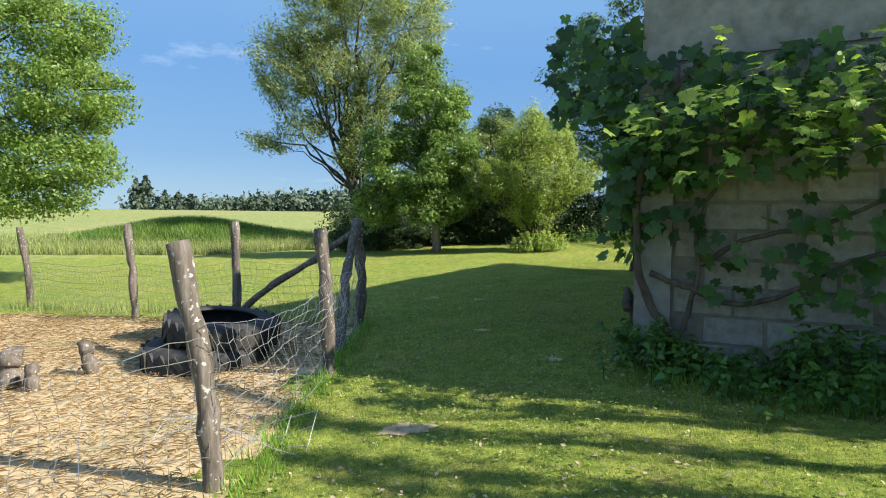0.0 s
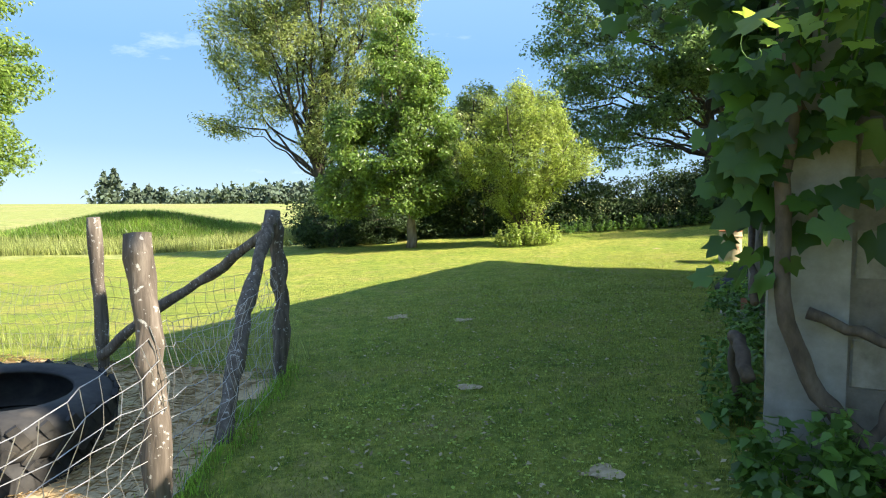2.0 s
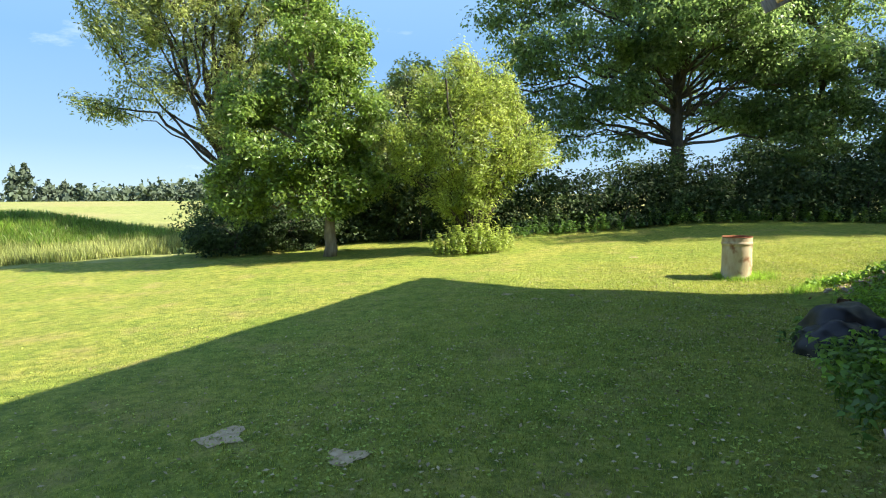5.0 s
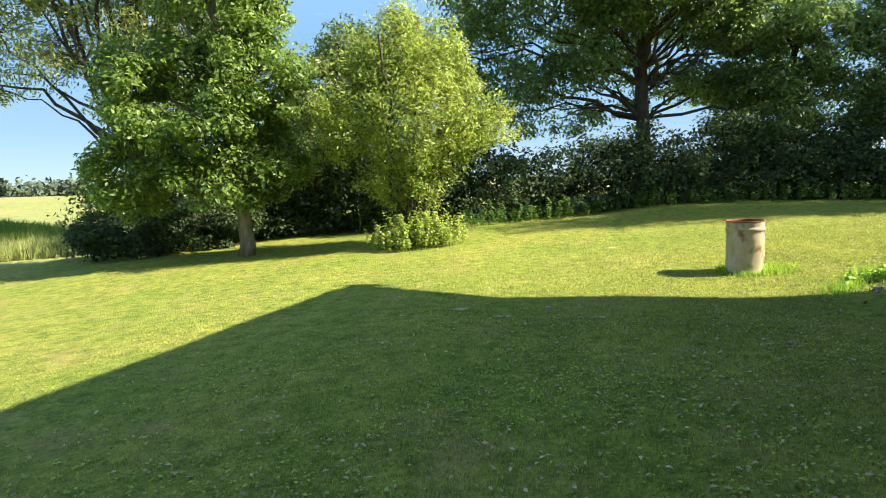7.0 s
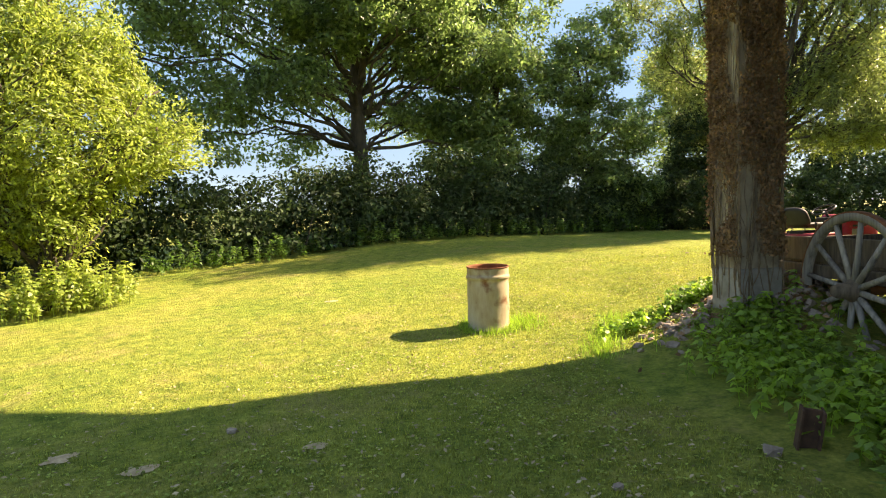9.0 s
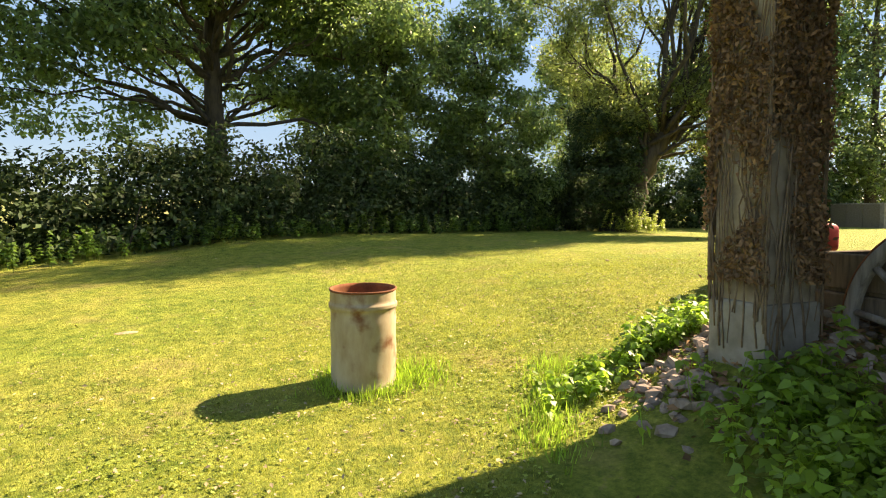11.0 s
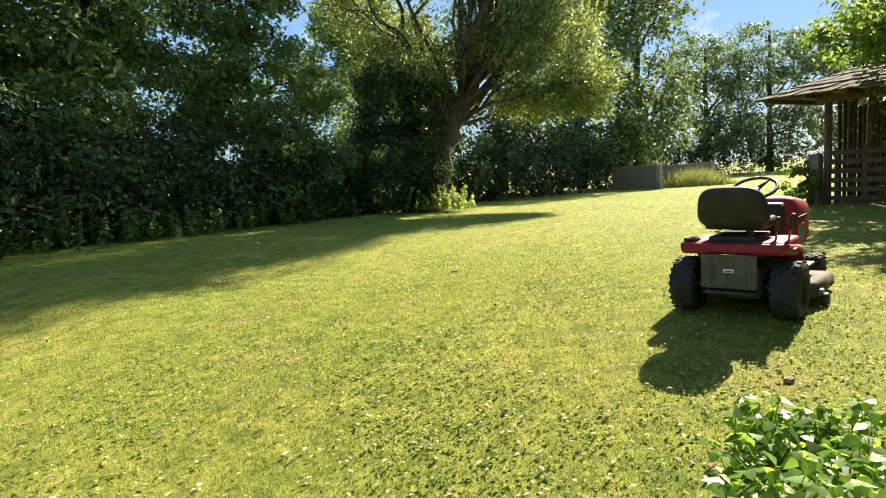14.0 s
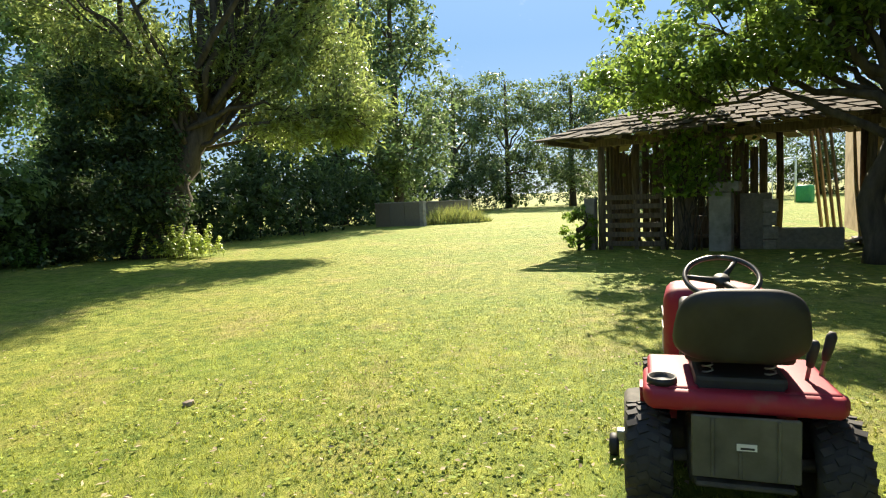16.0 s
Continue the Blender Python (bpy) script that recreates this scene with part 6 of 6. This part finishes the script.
# base tone darkened for the shade of the trees over the roof
MAT["shingle"] = material("shingle", [(0.3, (0.045, 0.036, 0.028)), (0.7, (0.12, 0.098, 0.075))], scale=4, rough=0.95, per_object=0.35, bump=0.01, bump_scale=25, second=((0.10, 0.085, 0.06), 1.6, 0.5, 0.7))
make_shed()


def make_beyond():
    rng = np.random.default_rng(91)
    # two runs of concrete panels at the end of the lawn
    for ax, ad, bx, bd, h in [(91.5, 28.0, 87.2, 29.5, 1.15), (96.0, 32.5, 91.9, 32.0, 1.1)]:
        p0 = Vector((10.93 + ad * math.sin(radians(ax)), 17.57 + ad * math.cos(radians(ax)), 0))
        p1 = Vector((10.93 + bd * math.sin(radians(bx)), 17.57 + bd * math.cos(radians(bx)), 0))
        L = (p1 - p0).length
        w = thing("concrete_bay_wall", pose(p0.x, p0.y, 0.66, 0, 0, math.degrees(math.atan2(p1.y - p0.y, p1.x - p0.x))), "low grey concrete bay wall at the end of the lawn", "wall", "bay walls")
        for j in range(3):
            part("panel", box_bm((j * L / 3 + 0.01, -0.07, -0.2), ((j + 1) * L / 3 - 0.01, 0.07, h), 0.012, 1), MAT["mortar"], w)
        part("end_post", box_bm((-0.22, -0.12, -0.2), (0.0, 0.12, h + 0.06), 0.012, 1), MAT["concrete"], w)
        part("coping", box_bm((0.0, -0.09, h + 0.003), (L, 0.09, h + 0.06), 0.012, 1), MAT["concrete"], w)
    # swing frame and slide far across the grass
    def far_at(az, d):
        return 10.93 + d * math.sin(radians(az)), 17.57 + d * math.cos(radians(az))

    x, y = far_at(124.3, 42)
    sw = thing("garden_slide", pose(x, y, 0.66, 0, 0, 30), "white and green garden slide on the far lawn", "slide")
    part_mesh("frame", Heap().tube([(0, 0, 0), (0, 0, 2.6), (0.15, 0, 2.75), (0.9, 0, 2.7), (1.0, 0, 2.5), (1.0, 0, 0)], 0.06, 8).mesh("frame", MAT["white_plastic"], True), sw)
    part("chute", box_bm((-1.0, -0.3, 0.0), (-0.1, 0.3, 1.1), 0.2, 3), MAT["green_plastic"], sw, "green chute", True)
    x, y = far_at(121.4, 44)
    te = thing("white_canopy", pose(x, y, 0.66), "small white pointed garden canopy", "canopy")
    bm = bmesh.new()
    bmesh.ops.create_cone(bm, cap_ends=False, segments=4, radius1=1.2, radius2=0.03, depth=1.2)
    bmesh.ops.translate(bm, verts=bm.verts[:], vec=(0, 0, 2.6))
    part("canvas", bm, MAT["white_plastic"], te)
    for sx, sy in ((1, 0), (-1, 0), (0, 1), (0, -1)):
        part_mesh("leg", Heap().tube([(sx * 1.1, sy * 1.1, 0), (sx * 1.1, sy * 1.1, 2.05)], 0.04, 6).mesh("leg", MAT["white_plastic"]), te)
    # boards and poles leaning at the far barn
    x, y = far_at(127.6, 15.5)
    bn = thing("board_stack", pose(x, y, 0.64, 0, 0, -40), "tall pale timber boards leaning upright", "boards")
    for k in range(4):
        ob = part("board", box_bm((-0.55, -0.02, -0.05), (0.0, 0.02, 2.5 + 0.1 * k), 0.004, 1), MAT["ply"], bn)
        ob.matrix_local = pose(0.3 + 0.4 * k, 0.15 * k, 0, -6, 2, 0)
    for k in range(9):
        ob = part_mesh("leaning_pole", Heap().tube([(0, 0, 0), (0.02, 0.03, 1.3), (0, 0, 2.5)], [0.03, 0.028, 0.022], 7).mesh("leaning_pole", MAT["new_wood"], True), bn, "slim pale pole")
        ob.matrix_local = pose(-0.9 + 0.11 * k, -0.35, -0.03, -4, 20 - 1.5 * k, 0)
    for k in range(12):
        ob = part("plank", box_bm((-0.9, -0.08, 0), (0.9, 0.08, 0.035), 0.004, 1), MAT["grey_wood"], bn, "grey plank on the pile")
        ob.matrix_local = pose(-0.6 + rng.normal() * 0.1, -0.8 + (k % 3) * 0.22, 0.04 + 0.045 * (k // 3), 0, 0, rng.uniform(-14, 14))


make_beyond()


def make_far_trees():
    def spot(az, d):
        return 10.93 + d * math.sin(radians(az)), 17.57 + d * math.cos(radians(az))

    # tree whose limb bows over the shed
    tree("plum_tree", 19.6, 10.3, [(0, 0, 0), (0.05, 0.1, 1.2), (-0.25, -0.1, 2.2), (0.1, -0.1, 3.4), (0.4, -0.3, 5.0)], 0.20, [(1.6, 1.4, 4.3, 2.1, 2.0, 1.2, 3), (2.4, 2.2, 3.3, 1.5, 1.5, 0.5, 2.2), (1.0, 0.6, 3.6, 1.5, 1.4, 0.6, 2), (0.2, -0.6, 5.2, 2.5, 2.4, 1.6, 3), (-1.5, -1.6, 4.6, 2.2, 2.2, 1.5, 2)], 330, 76, 0.14, "fruit_leaf", 101, "leafy plum tree with a forked trunk beside the shed", puff=0.42, limbs=90, fork=0.4, limb=0.08, flatten=0.6)
    rows = [(66, 34, 11, 3.6), (76, 33, 12.5, 3.8), (84, 34, 15, 4.0), (89.5, 35, 15, 3.4), (95, 52, 11.5, 4.0), (100, 56, 13, 4.5), (106, 54, 12, 4.2), (112, 50, 13.5, 4.6), (118, 60, 12, 4.8), (126, 66, 11, 5), (133, 60, 12, 5), (140, 50, 12, 5)]
    for k, (az, d, h, r) in enumerate(rows):
        x, y = spot(az, d)
        tree("wood_tree", x, y, [(0, 0, 0), (0.1, 0, h * 0.3), (0, 0, h * 0.6), (0, 0, h * 0.9)], 0.28, [(0, 0, h * 0.48, r, r, h * 0.33, 5), (0.3, 0, h * 0.76, r * 0.75, r * 0.75, h * 0.22, 3), (-r * 0.4, -r * 0.3, h * 0.25, r * 0.8, r * 0.7, h * 0.16, 2)], 230, 46, 0.30, ("oak_leaf", "far_leaf")[k % 2] if d < 40 else "far_leaf", 110 + k, "tall leafy tree at the end of the lawn", puff=1.05, limbs=40, limb=0.1, flatten=0.6, group="trees beyond the lawn")
    # trees behind the hedge by the big oak
    for k, (x, y, h, r) in enumerate([(33.0, 29.5, 10, 2.6)]):
        tree("hedge_tree", x, y, [(0, 0, 0), (0.2, 0, h * 0.3), (0, 0, h * 0.6), (0, 0, h * 0.9)], 0.2, [(0, 0, h * 0.55, r, r, h * 0.32, 5), (0.3, 0, h * 0.82, r * 0.7, r * 0.7, h * 0.18, 3)], 190, 90, 0.20, "oak_leaf", 130 + k, "tall thin hedge-row tree", puff=0.7, limbs=50, group="hedge-row trees")
    # woods on the horizon
    rng = np.random.default_rng(140)
    w = thing("far_wood", pose(0, 0, 0), "hazy dark wood on the horizon", "woodland", kind="stuff")
    P = []
    for k in range(650):
        f = rng.uniform()
        x = -78 + 92 * f
        y = 205 + rng.normal() * 8
        hh = (3.2 + 5.0 * min(1, 1.5 * f)) * rng.uniform(0.7, 1.2)
        q = rng.normal(size=(36, 3)) * np.array([2.6, 2.6, hh * 0.30]) + np.array([x, y, G(x, y) + hh * 0.5])
        P.append(q)
    for x, h in ((-95, 9), (-92, 10), (-86, 5), (-82, 5), (-78, 4.5)):
        for z in np.linspace(0, 1, 9):
            q = rng.normal(size=(40, 3)) * np.array([2.6 * (1.05 - z), 2.6 * (1.05 - z), 0.5]) + np.array([x, 185, G(x, 185) + z * h])
            P.append(q)
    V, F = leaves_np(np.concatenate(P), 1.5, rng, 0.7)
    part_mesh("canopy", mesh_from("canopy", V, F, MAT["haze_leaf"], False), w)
    # row of unseen slender saplings, added so their shadows stripe the grass
    for k, (x, y, h) in enumerate(((6.3, 0.35, 5.4), (6.9, 0.80, 6.0), (6.1, 1.30, 5.6), (6.7, 1.72, 6.3), (6.4, 2.45, 5.6))):
        col = [(0.02 * q, 0.0, h * (0.2 + 0.15 * q), 0.16, 0.05 + 0.03 * ((k + q) % 3), h * 0.08, 1) for q in range(6)]
        tree("shadow_sapling", x, y, [(0, 0, 0), (0.02, 0, h * 0.35), (0, 0.02, h * 0.7), (0.03, 0, h)], 0.06, col, 60, 20, 0.10, "apple_leaf", 150 + k, "unseen slender upright stem added to stripe the grass with shadow", puff=0.15, limbs=40, fork=0.1, limb=0.012, shell=0.3, group="saplings by the path")


# distance haze is mixed into this greyed leaf tone
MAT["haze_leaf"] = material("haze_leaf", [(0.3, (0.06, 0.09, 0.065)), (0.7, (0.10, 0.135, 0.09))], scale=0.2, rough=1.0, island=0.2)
make_far_trees()


# ---- grass ----
def blades(name, x, y, h, width, mat, seed, label, lean=0.5, kind="stuff"):
    rng = np.random.default_rng(seed)
    n = len(x)
    z = H(x, y)
    hh = h * rng.uniform(0.5, 1.3, n)
    a = rng.uniform(0, 2 * math.pi, n)
    b = rng.uniform(0, 2 * math.pi, n)
    ln = hh * lean * rng.uniform(0.1, 1.0, n)
    wd = width * rng.uniform(0.6, 1.4, n)
    V = np.empty((n, 3, 3), np.float32)
    V[:, 0] = np.stack([x - np.cos(a) * wd, y - np.sin(a) * wd, z - 0.004], 1)
    V[:, 1] = np.stack([x + np.cos(a) * wd, y + np.sin(a) * wd, z - 0.004], 1)
    V[:, 2] = np.stack([x + np.cos(b) * ln, y + np.sin(b) * ln, z + hh], 1)
    F = np.arange(n * 3).reshape(-1, 3)
    tagged(new(name, mesh_from(name, V.reshape(-1, 3), F, MAT[mat], False)), label, "grass", kind=kind)


MAT["clover"] = leaf_material("clover", (0.16, 0.235, 0.042), (0.29, 0.35, 0.08), rough=0.85, tr=0.3)
MAT["litter"] = material("litter", [(0.3, (0.25, 0.19, 0.10)), (0.7, (0.48, 0.40, 0.25))], scale=3, rough=0.85, island=0.4)


def make_grass():
    rng = np.random.default_rng(161)
    # mown blades along the walk, denser near the path
    line = np.array([(0.5, 2.0), (0.8, 6), (1.6, 10), (3.0, 13), (5.5, 15.5), (8.5, 17.3), (11.5, 18.2), (15, 18.0)])
    n = 410000
    k = rng.uniform(0, len(line) - 1, n)
    i = np.minimum(k.astype(int), len(line) - 2)
    f = (k - i)[:, None]
    p = line[i] * (1 - f) + line[i + 1] * f + rng.normal(size=(n, 2)) * 2.3
    x, y = p[:, 0], p[:, 1]
    u = (x - BA.x) * BU.x + (y - BA.y) * BU.y
    v = (x - BA.x) * BV.x + (y - BA.y) * BV.y
    keep = ~((u > 0) & (v > -0.05) & (u < 12)) & ~((x < -1.25) & (y < 9.5 - 0.42 * (x + 1.2)))
    blades("mown_grass", x[keep], y[keep], 0.024, 0.0034, "grass_blade", 162, "short mown green grass", 0.9)
    # clover and fallen bits in the sward
    q = p[keep][rng.random(keep.sum()) < 0.21]
    q = q[np.sin(q[:, 0] * 2.3 + np.sin(q[:, 1] * 1.9)) + np.sin(q[:, 1] * 2.9 + 1.3 * np.sin(q[:, 0] * 1.4)) + rng.normal(size=len(q)) * 0.6 > 0.0]
    C = np.stack([q[:, 0], q[:, 1], H(q[:, 0], q[:, 1]) + 0.018], 1)
    V, F = leaves_np(C, 0.025, rng, 0.8, flat=0.8)
    tagged(new("clover", mesh_from("clover", V, F, MAT["clover"], False)), "small clover leaves in the lawn", "clover", kind="stuff")
    q = p[keep][rng.random(keep.sum()) < 0.03]
    C = np.stack([q[:, 0], q[:, 1], H(q[:, 0], q[:, 1]) + 0.024], 1)
    V, F = leaves_np(C, 0.034, rng, 0.55, flat=0.8)
    tagged(new("fallen_leaves", mesh_from("fallen_leaves", V, F, MAT["litter"], False)), "pale dry leaf bits scattered on the lawn", "leaves", kind="stuff")
    # longer tufts at the fence foot, wall foot and drum
    def tuft(cx, cy, s, m):
        return np.stack([cx + rng.normal(size=m) * s, cy + rng.normal(size=m) * s], 1)

    T = [tuft(-1.14 + rng.normal() * 0.06, yy, 0.07, 36) for yy in np.arange(3.3, 9.0, 0.13)]
    T += [tuft(8.17 + 0.33 * math.cos(a), 18.12 + 0.33 * math.sin(a), 0.07, 60) for a in np.arange(0, 6.2, 0.35)]
    T += [tuft(8.55, 17.85, 0.16, 500)]
    T += [tuft(*barn(-0.6 + rng.normal() * 0.2, vv)[:2], 0.12, 110) for vv in np.arange(0.3, 4.5, 0.16)]
    T += [tuft(8.9 + 1.6 * q - 0.9, 16.2 + 0.9 * q, 0.12, 120) for q in np.arange(0, 1, 0.1)]
    p = np.concatenate(T)
    blades("long_grass", p[:, 0], p[:, 1], 0.10, 0.005, "nettle_leaf", 163, "long grass tufts left by the mower", 0.7)
    # tall meadow grass on the bank and in the field
    m = 60000
    x = rng.uniform(-34, -3, m)
    y = 29.2 + 0.12 * (x + 8) + np.abs(rng.normal(size=m)) * 5.5
    blades("meadow_grass", x, y + 1.0, 0.42, 0.02, "tall_grass", 164, "tall seeding meadow grass", 0.6)
    # rank dark weeds on the near side of the bank, pale seed stalks before it
    m = 22000
    a, d = rng.uniform(0, 2 * math.pi, m), rng.random(m) ** 0.5
    blades("bank_weeds", -15.0 + 7.4 * d * np.cos(a), 35.6 + 1.9 * d * np.sin(a), 0.42, 0.03, "apple_leaf", 166, "dark rank weeds over the bank", 0.8)
    m = 300
    x = rng.uniform(-22, -4, m)
    blades("seed_stalks", x, 29.9 + 0.12 * (x + 8) + np.abs(rng.normal(size=m)) * 1.2, 0.85, 0.008, "tall_grass", 167, "dry pale seed stalks at the meadow edge", 0.35)
    m = 2600
    a, d = rng.uniform(0, 2 * math.pi, m), rng.random(m) ** 0.5
    blades("heap_grass", 40.2 + 1.0 * d * np.cos(a), 15.2 + 1.9 * d * np.sin(a), 0.15 + 0.75 * (1 - d * d), 0.02, "tall_grass", 168, "pale long grass before the concrete bays", 1.0)
    m = 1200
    x, y = rng.uniform(-9.5, -1.0, m), None
    y = 9.35 - 0.42 * (x + 1.2) + rng.normal(size=m) * 0.2
    blades("pen_edge_grass", x, y, 0.22, 0.006, "tall_grass", 165, "long grass along the back of the pen", 0.6)


make_grass()


def make_lawn_marks():
    rng = np.random.default_rng(171)
    # bare patches and small stones in the lawn
    for k, (x, y, r) in enumerate([(-0.15, 11.45, 0.14), (0.70, 10.85, 0.11), (1.15, 6.2, 0.09), (0.55, 7.9, 0.07), (-0.25, 4.25, 0.13), (3.2, 17.0, 0.08), (3.6, 16.4, 0.07), (4.6, 16.0, 0.06), (7.4, 21.1, 0.07)]):
        bm = bmesh.new()
        bmesh.ops.create_circle(bm, cap_ends=True, cap_tris=True, radius=r, segments=18)
        for v in bm.verts:
            f = 1 + 0.9 * noise.noise(v.co * 11 + Vector((k, 0, 0)))
            wx, wy = x + v.co.x * f * 1.3, y + v.co.y * f
            v.co = Vector((wx - x, wy - y, G(wx, wy) - G(x, y) + (0.02 if v.co.length < r * 0.5 else 0.006)))
        me = bpy.data.meshes.new("bare_patch")
        bm.to_mesh(me)
        bm.free()
        me.materials.append(MAT["bare_earth"])
        ob = new("bare_patch", me)
        ob.matrix_world = pose(x, y, G(x, y))
        tagged(ob, "small bare pale earth patch in the lawn", "patch", "bare patches in the lawn", kind="structure")
    me = stone_mesh(3, 0.06)
    for x, y, s in [(4.28, 16.75, 0.9), (5.45, 14.2, 0.7), (14.95, 19.1, 0.8), (12.0, 16.1, 0.6), (3.2, 15.1, 0.5)]:
        ob = new("lawn_stone", me)
        ob.matrix_world = pose(x, y, G(x, y) + 0.015, 0, 0, x * 70) @ Matrix.Diagonal((s, s, s, 1))
        tagged(ob, "small pale stone lying in the grass", "stone", "stones in the lawn")


MAT["bare_earth"] = material("bare_earth", [(0.3, (0.28, 0.20, 0.11)), (0.7, (0.52, 0.41, 0.26))], scale=14, rough=1.0, bump=0.02, bump_scale=40)
make_lawn_marks()
